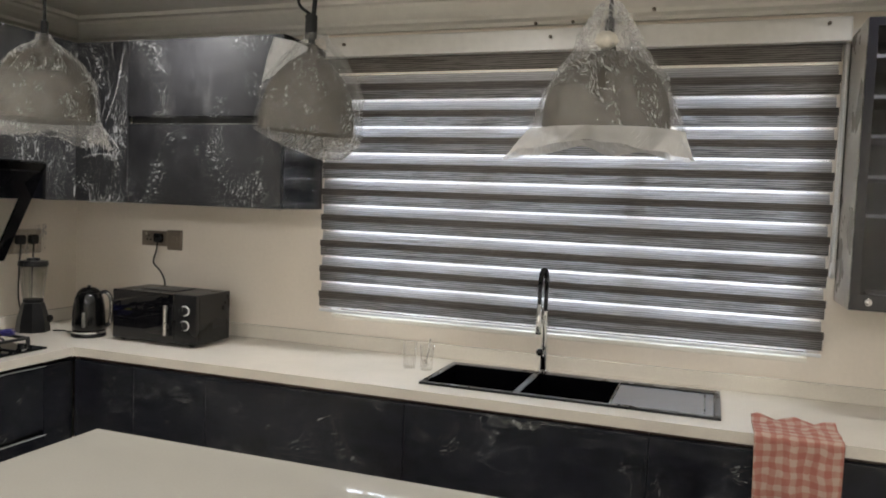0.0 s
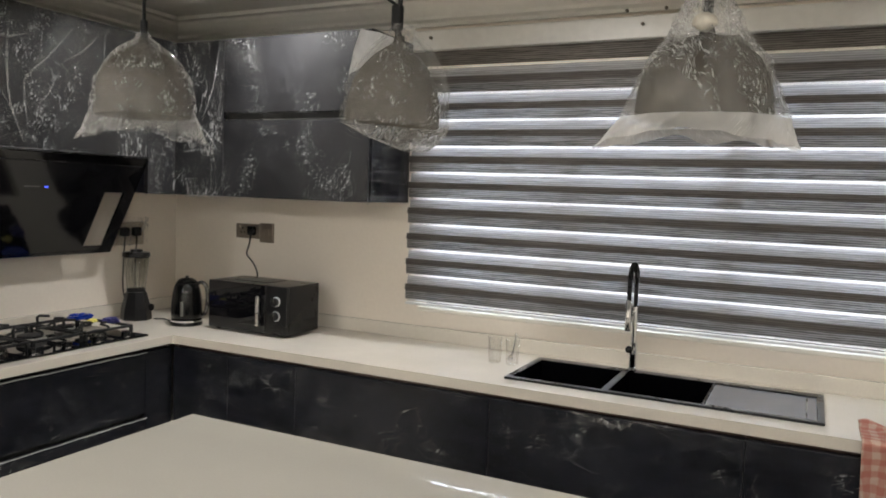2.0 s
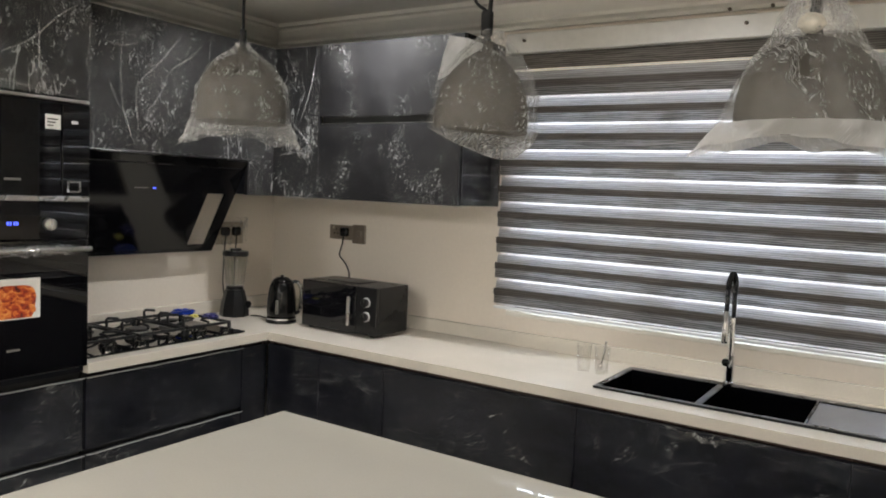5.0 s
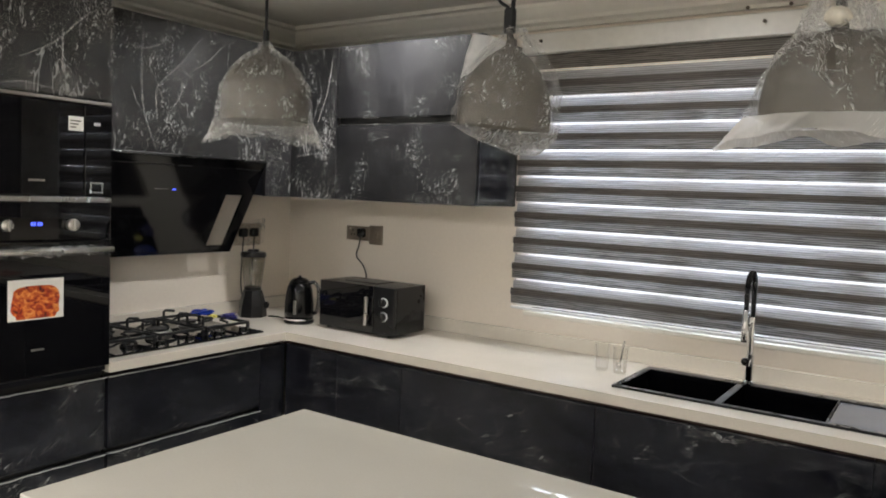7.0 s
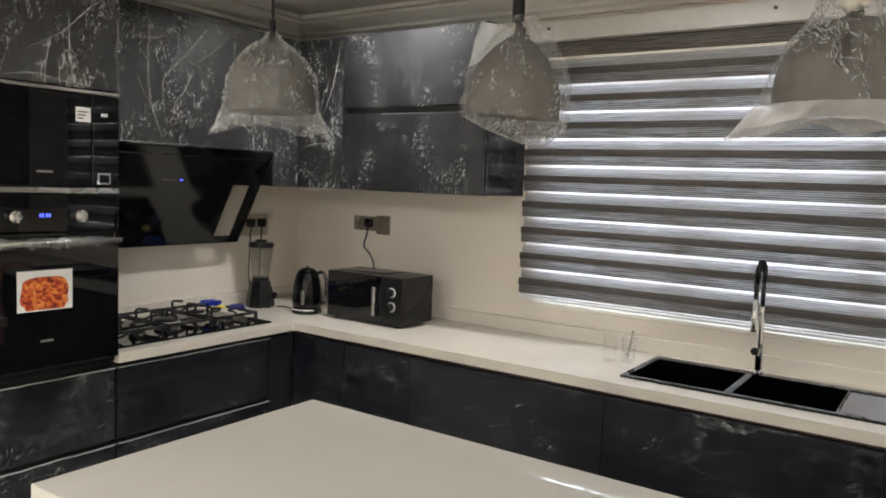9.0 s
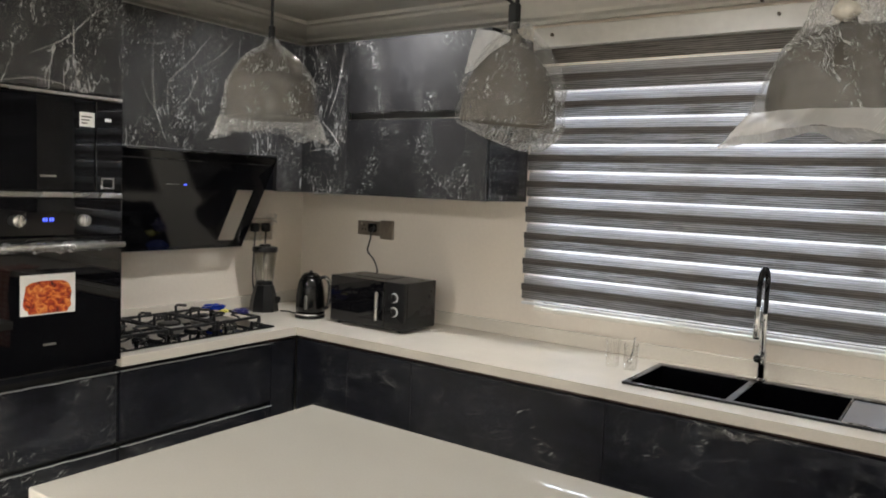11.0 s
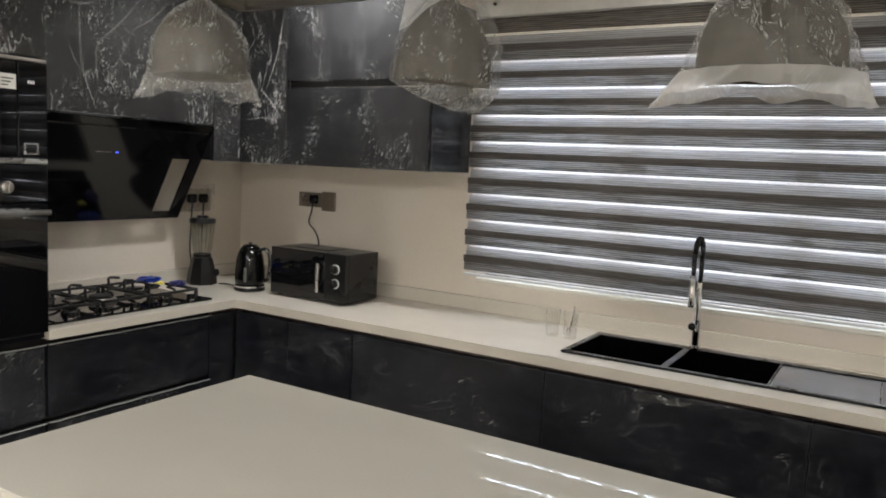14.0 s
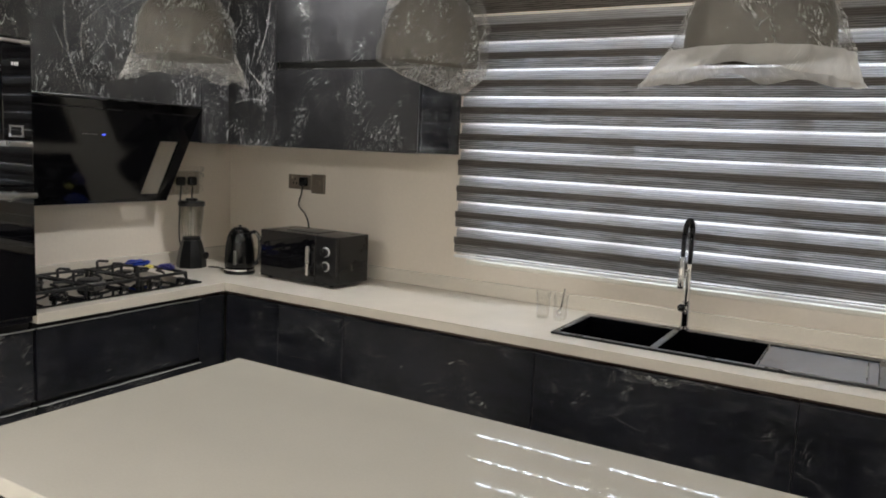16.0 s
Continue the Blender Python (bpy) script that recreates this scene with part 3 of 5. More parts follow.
def base_unit(name, a, b, side, seed, label, drawers=False, top=0.0):
    """A base cabinet from a to b along its wall; its front has film on it."""
    g = 0.0008
    if side == "n":
        at = ((a + b) / 2, -0.3, 0)
        def bx(u0, u1, d0, d1, z0, z1, r=0.0):
            return box(u0, u1, -d1, -d0, z0, z1, r)
        def film(u0, u1, z0, z1):
            return wrinkled((u0, -FRONT, z0), (u1 - u0, 0, 0), (0, 0, z1 - z0), max(6, int((u1 - u0) * 40)), 22, (0, -1, 0), 0.0022, seed)
    else:
        at = (0.3, (a + b) / 2, 0)
        def bx(u0, u1, d0, d1, z0, z1, r=0.0):
            return box(d0, d1, u0, u1, z0, z1, r)
        def film(u0, u1, z0, z1):
            return wrinkled((FRONT, u0, z0), (0, u1 - u0, 0), (0, 0, z1 - z0), max(6, int((u1 - u0) * 40)), 22, (1, 0, 0), 0.0022, seed)
    t = thing(name, at, label, "cabinet", "base cabinets along the walls")
    part("body", bx(a + g, b - g, 0.03, 0.545, 0.10, top or CB - 0.003), M_DARK, t)
    part("plinth", bx(a + g, b - g, 0.46, 0.5, 0.0, 0.098), M_BLACK, t)
    rows = ((0.565, 0.838), (0.11, 0.545)) if drawers else ((0.11, 0.838),)
    for i, (z0, z1) in enumerate(rows):
        p = part("drawer" if drawers else "door", bx(a + g, b - g, 0.557, FRONT, z0, z1, 0.002), M_LAM, t)
        part("protective_film", film(a + 0.001, b - 0.001, z0 + 0.002, z1 + 0.006), M_FILM2, p, "creased clear protective film")
    part("handle_groove", bx(a + g, b - g, 0.546, 0.5565 if drawers else 0.572, CB - 0.017, CB - 0.002), M_DARK if drawers else M_GROOVE, t)
    if drawers:
        for z in (0.841, 0.548):
            line = [(0.589 + 0.002 * noise.noise(Vector((k, seed, z))), a + (b - a) * k / 24, z + 0.003 * noise.noise(Vector((k * 0.6, z * 9, seed)))) for k in range(25)]
            part("film_edge", tube(line, 0.0022, 6), M_HEM, t, "turned edge of the clear film")
        part("handle_groove", bx(a + g, b - g, 0.546, 0.5565, 0.546, 0.564), M_DARK, t)


LB = "charcoal base cabinet with creased clear film on its door"
base_unit("base_cabinet", 0.582, 0.905, "n", 1.0, LB)
base_unit("base_cabinet", 0.905, 1.27, "n", 2.2, LB)
base_unit("base_cabinet", 1.27, 2.145, "n", 3.1, LB)
base_unit("base_cabinet", 2.145, 3.02, "n", 4.7, "charcoal sink cabinet with torn clear film along its top", False, 0.69)
base_unit("base_cabinet", 3.02, 3.72, "n", 5.9, "charcoal base cabinet under a hanging checked towel")
base_unit("base_cabinet", 3.72, XR - 0.01, "n", 6.3, LB)
base_unit("base_cabinet", -1.49, -0.735, "w", 7.7, "charcoal drawer cabinet under the hob, wrapped in film", True)
base_unit("base_cabinet", -0.735, -0.582, "w", 8.1, "narrow charcoal corner filler wrapped in film")
base_unit("base_cabinet", -2.10, -1.50, "w", 9.4, "charcoal drawer cabinet under the oven, wrapped in film", True)


def torn_film():
    t = thing("torn_film", (2.6, -0.6, 0.8), "loose torn flap of clear film over a cabinet door", "plastic film")
    bm = bmesh.new()
    n = 60
    rows = []
    for i in range(n + 1):
        u = i / n
        x = 2.47 + 0.34 * u
        drop = 0.014 * math.exp(-((u - 0.35) / 0.2) ** 2) + 0.016 * noise.noise(Vector((u * 9, 2, 0)))
        w = 0.006 + 0.014 * math.exp(-((u - 0.38) / 0.2) ** 2)
        z = 0.842 - drop
        rows.append([bm.verts.new((x, -0.588 - 0.02 * k * w * 20 - 0.006 * abs(noise.noise(Vector((u * 14, k, 5)))), z - k * w + 0.010 * noise.noise(Vector((u * 26, k * 2, 1))))) for k in (0, 0.5, 1.0)])
    for a, b in zip(rows, rows[1:]):
        for k in range(2):
            bm.faces.new((a[k], a[k + 1], b[k + 1], b[k]))
    part("flap", bm, M_BAG, t, smooth=True)


torn_film()

# ---- upper cabinets ----
UZ0, UZ1, UD = 1.53, 2.262, 0.35


def upper_window_unit():
    t = thing("wall_cabinet", (1.15, -0.17, UZ0), "dark grey two-flap wall cabinet partly wrapped in film", "cabinet", "wall cabinets")
    x0, x1 = 0.652, 1.463
    part("body", box(x0, x1, -0.328, -0.001, UZ0 + 0.002, UZ1, 0.001), M_GLOSS, t)
    lo = part("lower_flap", box(x0 + 0.002, x1 - 0.002, -UD, -0.330, UZ0, 1.887, 0.002), M_GLOSS, t)
    up = part("upper_flap", box(x0 + 0.002, x1 - 0.002, -UD, -0.330, 1.922, UZ1, 0.002), M_GLOSS, t)
    part("handle_groove", box(x0 + 0.002, x1 - 0.002, -0.329, -0.3285 + 0.0, 1.888, 1.921), M_DARK, t)
    part("edge_strip", box(x0 + 0.002, x1 - 0.002, -0.349, -0.331, 1.8875, 1.8905), M_STEEL, t)
    for p, z0, z1, s in ((lo, UZ0, 1.889, 11.0), (up, 1.92, UZ1, 14.0)):
        part("backing", box(x0 + 0.004, x1 - 0.006, -0.3535, -UD - 0.001, z0 + 0.003, z1 - 0.003), M_LAMU, p, "matt grey laminate face")
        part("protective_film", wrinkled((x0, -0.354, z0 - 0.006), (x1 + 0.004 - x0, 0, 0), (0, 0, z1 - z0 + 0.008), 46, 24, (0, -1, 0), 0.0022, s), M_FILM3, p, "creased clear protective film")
    part("side_film", wrinkled((x1, -0.348, UZ0), (0, 0.345, 0), (0, 0, UZ1 - UZ0), 18, 30, (1, 0, 0), 0.0018, 17.0), M_FILM2, t, "clear film over the gloss side")


upper_window_unit()


def upper_west_units():
    t = thing("wall_cabinet", (0.17, -1.0, 1.70), "dark wall cabinet above the hood, heavily wrapped in film", "cabinet", "wall cabinets")
    part("body", box(0.001, 0.328, -1.497, -0.524, 1.702, UZ1, 0.001), M_LAM, t)
    d = part("door", box(0.33, UD, -1.495, -0.525, 1.702, UZ1, 0.002), M_LAMU, t)
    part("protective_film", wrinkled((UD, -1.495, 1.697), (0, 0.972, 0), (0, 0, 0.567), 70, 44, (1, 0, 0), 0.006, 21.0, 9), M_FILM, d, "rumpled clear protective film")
    for i, (line, width) in enumerate((
            (((-1.21, 2.21), (-1.22, 2.11), (-1.22, 1.99), (-1.21, 1.88), (-1.18, 1.79), (-1.15, 1.72)), 0.0045),
            (((-1.27, 1.97), (-1.24, 1.90), (-1.20, 1.85)), 0.003),
            (((-0.93, 2.21), (-1.04, 2.08), (-1.14, 1.98), (-1.15, 1.90), (-1.14, 1.82)), 0.0045),
            (((-1.00, 2.02), (-1.05, 1.92), (-1.10, 1.87)), 0.003),
            (((-1.31, 2.13), (-1.22, 2.12), (-1.13, 2.15)), 0.005),
            (((-0.81, 2.20), (-0.88, 2.13), (-0.98, 2.06)), 0.0035))):
        part("film_fold", fold([(0.366, y, z) for y, z in line], width, 3.0 + i), M_FOLD, t, "milky crease in the film", smooth=True)
    t = thing("corner_cabinet", (0.2, -0.2, UZ0), "dark corner wall cabinet wrapped in rumpled clear film", "cabinet", "wall cabinets")
    part("body", box(0.001, 0.328, -0.522, -0.001, UZ0 + 0.003, UZ1, 0.001), M_LAM, t)
    d = part("door", box(0.33, UD, -0.522, -0.353, UZ0, UZ1, 0.002), M_LAMU, t)
    part("protective_film", wrinkled((UD, -0.522, UZ0 - 0.008), (0, 0.166, 0), (0, 0, UZ1 - UZ0 + 0.012), 16, 56, (1, 0, 0), 0.005, 33.0, 9), M_FILM, d, "rumpled clear protective film")
    d = part("filler_panel", box(0.33, 0.650, -0.35, -0.332, UZ0, UZ1, 0.002), M_LAMU, t)
    part("protective_film", wrinkled((0.362, -0.35, UZ0 - 0.008), (0.290, 0, 0), (0, 0, UZ1 - UZ0 + 0.012), 26, 56, (0, -1, 0), 0.005, 37.0, 9), M_FILM, d, "rumpled clear protective film")
    for i, line in enumerate((((0.50, 1.88), (0.57, 1.82), (0.63, 1.75)), ((0.63, 2.21), (0.60, 2.05), (0.53, 1.88)), ((0.40, 1.73), (0.50, 1.75), (0.61, 1.74)))):
        part("film_fold", fold([(x, -0.366, z) for x, z in line], 0.0035, 21.0 + i), M_FOLD, t, "milky crease in the film", smooth=True)


upper_west_units()


def display_unit():
    t = thing("display_cabinet", (3.95, -0.17, 1.28), "dark wall cabinet with glass front and light shelf edges", "cabinet")
    x0, x1, z0, z1 = 3.620, 4.37, 1.278, 2.240
    part("side_panel", box(x0, x0 + 0.018, -0.305, -0.002, z0, z1, 0.002), M_SIDE, t, "film-covered grey side panel")
    part("side_panel", box(x1 - 0.018, x1, -0.305, -0.002, z0, z1, 0.002), M_GREYW, t)
    part("back_panel", box(x0 + 0.019, x1 - 0.019, -0.02, -0.002, z0, z1), M_DARK, t)
    part("top_panel", box(x0 + 0.019, x1 - 0.019, -0.305, -0.021, z1 - 0.018, z1), M_LAM, t)
    part("bottom_panel", box(x0 + 0.019, x1 - 0.019, -0.305, -0.021, z0, z0 + 0.018), M_LAM, t)
    for z in (1.588, 1.716, 1.849, 1.978, 2.110):
        sh = part("shelf", box(x0 + 0.02, x1 - 0.02, -0.297, -0.022, z, z + 0.012, 0.002), M_LAM, t)
        part("edge_strip", box(x0 + 0.02, x1 - 0.02, -0.303, -0.2975, z, z + 0.012, 0.001), M_RAIL, sh, "light shelf edge")
    dr = part("door_frame", slab([x0 + 0.002, x0 + 0.03, x1 - 0.03, x1 - 0.002], [z0 + 0.002, z0 + 0.055, z1 - 0.03, z1 - 0.002], [(1, 1)], -0.326, -0.307, "y"), M_GLOSS, t)
    pane = part("pane", box(x0 + 0.031, x1 - 0.031, -0.318, -0.314, z0 + 0.056, z1 - 0.031), M_SMOKE, dr)
    pane.visible_shadow = False
    part("knob", disc(0.012, 0.015, (x0 + 0.055, -0.327, z0 + 0.032), "y", 16), M_CHROME, dr, smooth=True)
    b = thing("plate", (3.78, -0.2, 1.30), "white plate stored in the display cabinet", "plate")
    part("dish", lathe([(0.001, 0), (0.05, 0.002), (0.11, 0.03), (0.112, 0.034), (0.05, 0.008), (0.001, 0.006)], (3.80, -0.2, 1.30), 24), M_PAPER, b, smooth=True)


display_unit()

# ---- island ----
isl = thing("kitchen_island", (2.6, -1.87, 0), "kitchen island with a glossy cream quartz top", "island")
part("countertop", box(1.55, 3.75, -2.30, -1.445, 0.862, 0.90, 0.003), M_ISLAND, isl, "polished cream quartz top")
part("base", box(1.62, 3.70, -2.20, -1.52, 0.10, 0.8615, 0.002), M_LAM, isl)
part("plinth", box(1.66, 3.66, -2.15, -1.57, 0.0, 0.0995), M_BLACK, isl)

# ---- ceiling lamps behind the camera's view ----
for x, y, watts in LAMPS:
    t = thing("ceiling_light", (x, y, CEIL), "small round recessed ceiling downlight", "lamp", "ceiling lights")
    part("ring", lathe([(0.062, 0), (0.075, 0), (0.075, 0.012), (0.062, 0.012), (0.062, 0)], (x, y, CEIL - 0.0125), 32), M_PAINT, t)
    lamp = bpy.data.lights.new("ceiling_lamp", "AREA")
    lamp.shape, lamp.size, lamp.energy, lamp.color = "DISK", 0.12, watts, LAMP_COL
    lamp.spread = radians(155 if y > -1 else 180)
    ob = new("ceiling_lamp", lamp)
    ob.matrix_world = pose(x, y, CEIL - 0.008)


# ---- oven tower ----
TY0, TY1 = -2.098, -1.500


def oven_tower():
    t = thing("oven_housing", (0.3, -1.8, 0.868), "tall dark oven housing with a film-wrapped top cupboard", "cabinet")
    part("side_panel", box(0.001, 0.578, TY1 - 0.018, TY1, 0.868, UZ1, 0.001), M_LAM, t)
    part("side_panel", box(0.001, 0.578, TY0, TY0 + 0.018, 0.868, UZ1, 0.001), M_LAM, t)
    part("back_panel", box(0.001, 0.02, TY0 + 0.019, TY1 - 0.019, 0.868, UZ1), M_DARK, t)
    part("bottom_panel", box(0.021, 0.585, TY0 + 0.019, TY1 - 0.019, 0.868, 0.886), M_LAM, t)
    d = part("top_door", box(0.58, 0.60, TY0 + 0.002, TY1 - 0.002, 1.862, UZ1, 0.002), M_LAMU, t)
    part("protective_film", wrinkled((0.60, TY0, 1.856), (0, TY1 - TY0, 0), (0, 0, UZ1 - 1.856), 46, 36, (1, 0, 0), 0.006, 41.0, 9), M_FILM, d, "rumpled clear protective film")

    for i, line in enumerate((((-1.69, 2.10), (-1.69, 2.01), (-1.69, 1.92)), ((-1.92, 1.866), (-1.82, 1.885), (-1.72, 1.875), (-1.66, 1.866)), ((-1.54, 2.19), (-1.62, 2.13), (-1.72, 2.03), (-1.84, 1.96)))):
        part("film_fold", fold([(0.616, y, z) for y, z in line], 0.0035, 31.0 + i), M_FOLD, d, "milky crease in the film", smooth=True)

    m = thing("built_in_microwave", (0.3, -1.8, 1.512), "black glass built-in microwave oven in the tower", "microwave")
    part("body", box(0.05, 0.585, TY0 + 0.03, TY1 - 0.03, 1.515, 1.85), M_BLACK, m)
    part("trim_strip", box(0.587, 0.606, TY0 + 0.004, TY1 - 0.001, 1.842, 1.853, 0.002), M_STEEL, m, "brushed steel top strip")
    part("door", box(0.587, 0.608, TY0 + 0.004, -1.607, 1.516, 1.836, 0.003), M_BGLASS, m, "black glass door")
    c = part("control_panel", box(0.587, 0.608, -1.604, TY1 - 0.001, 1.516, 1.836, 0.003), M_BGLASS, m)
    for i in range(3):
        part("display_bar", box(0.6082, 0.6088, -1.570 + 0.0085 * i, -1.564 + 0.0085 * i, 1.766, 1.777), M_RAIL, c, "small white display figure")
    bm = slab([-1.585, -1.579, -1.541, -1.535], [1.526, 1.532, 1.560, 1.566], [(1, 1)], 0.6082, 0.611, "x")
    part("open_button", bm, M_STEEL, c, "square steel-rimmed button")
    part("energy_label", box(0.6083, 0.6090, -1.664, -1.610, 1.742, 1.792), M_PAPER, m, "small white paper sticker")
    for i in range(3):
        part("label_print", box(0.6091, 0.6094, -1.658, -1.636 + 0.008 * i, 1.752 + 0.011 * i, 1.757 + 0.011 * i), M_GREYW, m, "grey bar printed on the sticker")
    part("brand_mark", box(0.6083, 0.6088, -1.80, -1.745, 1.562, 1.570), M_GREYW, m)

    o = thing("built_in_oven", (0.3, -1.8, 0.89), "black glass built-in oven with film-wrapped handle", "oven")
    part("body", box(0.05, 0.585, TY0 + 0.03, TY1 - 0.03, 0.892, 1.488), M_BLACK, o)
    part("trim_strip", box(0.587, 0.609, TY0 + 0.004, TY1 - 0.001, 1.494, 1.512, 0.002), M_STEEL, o, "brushed steel strip")
    c = part("control_panel", box(0.587, 0.607, TY0 + 0.004, TY1 - 0.001, 1.362, 1.492, 0.003), M_BGLASS, o)
    for y in (-1.652, -1.875):
        k = part("knob", disc(0.021, 0.024, (0.6075, y, 1.415), "x", 24), M_STEEL, c, smooth=True)
        part("grip", box(0.632, 0.642, y - 0.004, y + 0.004, 1.396, 1.434, 0.002), M_STEEL, k)
    for i in range(4):
        part("clock_bar", box(0.6072, 0.6078, -1.790 + i * 0.009 + (0.004 if i > 1 else 0), -1.784 + i * 0.009 + (0.004 if i > 1 else 0), 1.412, 1.424), M_LED, c, "blue glowing clock segment")
    d = part("door", box(0.587, 0.607, TY0 + 0.004, TY1 - 0.001, 0.893, 1.358, 0.003), M_BGLASS, o, "black glass oven door")
    h = part("handle", tube([(0.645, -2.06, 1.328), (0.645, -1.515, 1.328)], 0.009, 14), M_STEEL, d, smooth=True)
    for y in (-2.03, -1.53):
        part("handle_post", tube([(0.606, y, 1.328), (0.640, y, 1.328)], 0.007, 10), M_STEEL, d)
    bm = bmesh.new()
    rings = []
    for i in range(61):
        y = -2.055 + 0.47 * i / 60
        r0 = 0.015 + 0.004 * noise.noise(Vector((y * 30, 3, 1)))
        ring = []
        for k in range(14):
            a = 2 * math.pi * k / 14
            r = r0 + 0.007 * noise.noise(Vector((y * 45, math.cos(a) * 1.6, math.sin(a) * 1.6))) + (0.014 if 3.6 < a < 5.2 else 0) * abs(noise.noise(Vector((y * 22, 7, 2))))
            ring.append(bm.verts.new((0.645 + r * math.cos(a), y, 1.328 + r * math.sin(a))))
        rings.append(ring)
    for a, b in zip(rings, rings[1:]):
        for k in range(14):
            bm.faces.new((a[k], a[(k + 1) % 14], b[(k + 1) % 14], b[k]))
    part("handle_wrap", bm, M_BAG, h, "crumpled clear plastic wrap", smooth=True)
    s = part("sticker", box(0.6075, 0.6082, -1.866, -1.678, 1.094, 1.232), M_PAPER, d, "white sticker with a picture of roast food")
    bm = bmesh.new()
    ring = []
    for k in range(40):
        a = 2 * math.pi * k / 40
        q = 1 + 0.12 * noise.noise(Vector((math.cos(a) * 2.6, math.sin(a) * 2.6, 4)))
        ring.append((-1.772 + 0.080 * q * math.copysign(abs(math.cos(a)) ** 0.5, math.cos(a)), max(1.098, 1.150 + 0.060 * q * math.copysign(abs(math.sin(a)) ** 0.7, math.sin(a)))))
    vs = [bm.verts.new((0.6085, y, z)) for y, z in ring]
    us = [bm.verts.new((0.6082, y, z)) for y, z in ring]
    bm.faces.new(vs)
    for k in range(40):
        bm.faces.new((us[k], us[(k + 1) % 40], vs[(k + 1) % 40], vs[k]))
    part("printed_dish", bm, M_FOOD, s, "red and orange printed dish")
    part("brand_mark", box(0.6075, 0.6080, -1.79, -1.745, 0.985, 0.993), M_GREYW, d)


oven_tower()


# ---- hood ----
def hood():
    t = thing("cooker_hood", (0.2, -1.0, 1.24), "slanted black glass cooker hood above the hob", "cooker hood")
    y0, y1 = -1.455, -0.522

    def wedge(poly, a, b):
        bm = bmesh.new()
        u = [bm.verts.new((x, a, z)) for x, z in poly]
        v = [bm.verts.new((x, b, z)) for x, z in poly]
        bm.faces.new(u)
        bm.faces.new(v)
        for i in range(len(poly)):
            j = (i + 1) % len(poly)
            bm.faces.new((u[i], u[j], v[j], v[i]))
        return bm

    part("housing", wedge([(0.004, 1.255), (0.085, 1.255), (0.310, 1.655), (0.310, 1.69), (0.004, 1.69)], y0 + 0.02, -0.725), M_BLACK, t)
    base = Vector((0.101, 0, 1.238))
    s = (Vector((0.354, 0, 1.688)) - base).normalized()
    n = Vector((s.z, 0, -s.x))
    top_s = 0.517

    def slanted(bm):
        for v in bm.verts:
            w, y, q = v.co
            v.co = base + s * q + n * w + Vector((0, y, 0))
        return bm

    WY0, WY1, WS0, WS1 = -0.690, -0.582, 0.036, 0.335
    g = part("glass_panel", slanted(slab([y0, WY0, WY1, y1], [0, WS0, WS1, top_s], [(1, 1)], -0.012, 0.0, "x")), M_HOODGLASS, t, "polished black glass front")
    pane = part("clear_pane", slanted(slab([WY0 + 0.0005, WY1 - 0.0005], [WS0 + 0.0005, WS1 - 0.0005], [], -0.009, -0.003, "x")), M_GLASS, g, "clear glass section of the panel")
    part("top_lip", box(0.310, 0.368, y0, y1, 1.691, 1.699, 0.002), M_BLACK, t)

    def on_glass(name, ya, yb, sa, sb, lift, material, label=""):
        bm = bmesh.new()
        lo = [base + s * q + n * 0.0004 + Vector((0, y, 0)) for y, q in ((ya, sa), (yb, sa), (yb, sb), (ya, sb))]
        a = [bm.verts.new(p) for p in lo]
        b = [bm.verts.new(p + n * lift) for p in lo]
        bm.faces.new(a)
        bm.faces.new(b)
        for i in range(4):
            bm.faces.new((a[i], a[(i + 1) % 4], b[(i + 1) % 4], b[i]))
        part(name, bm, material, g, label)

    on_glass("control_light", -0.998, -0.982, 0.353, 0.359, 0.0008, M_LED, "small blue control light")
    on_glass("control_mark", -1.09, -1.02, 0.355, 0.358, 0.0006, M_GREYW)
    on_glass("lower_strip", y0 + 0.02, y1 - 0.02, 0.012, 0.016, 0.001, M_BLACK)
    on_glass("upper_strip", y0 + 0.02, y1 - 0.02, 0.475, 0.481, 0.001, M_BLACK)


hood()


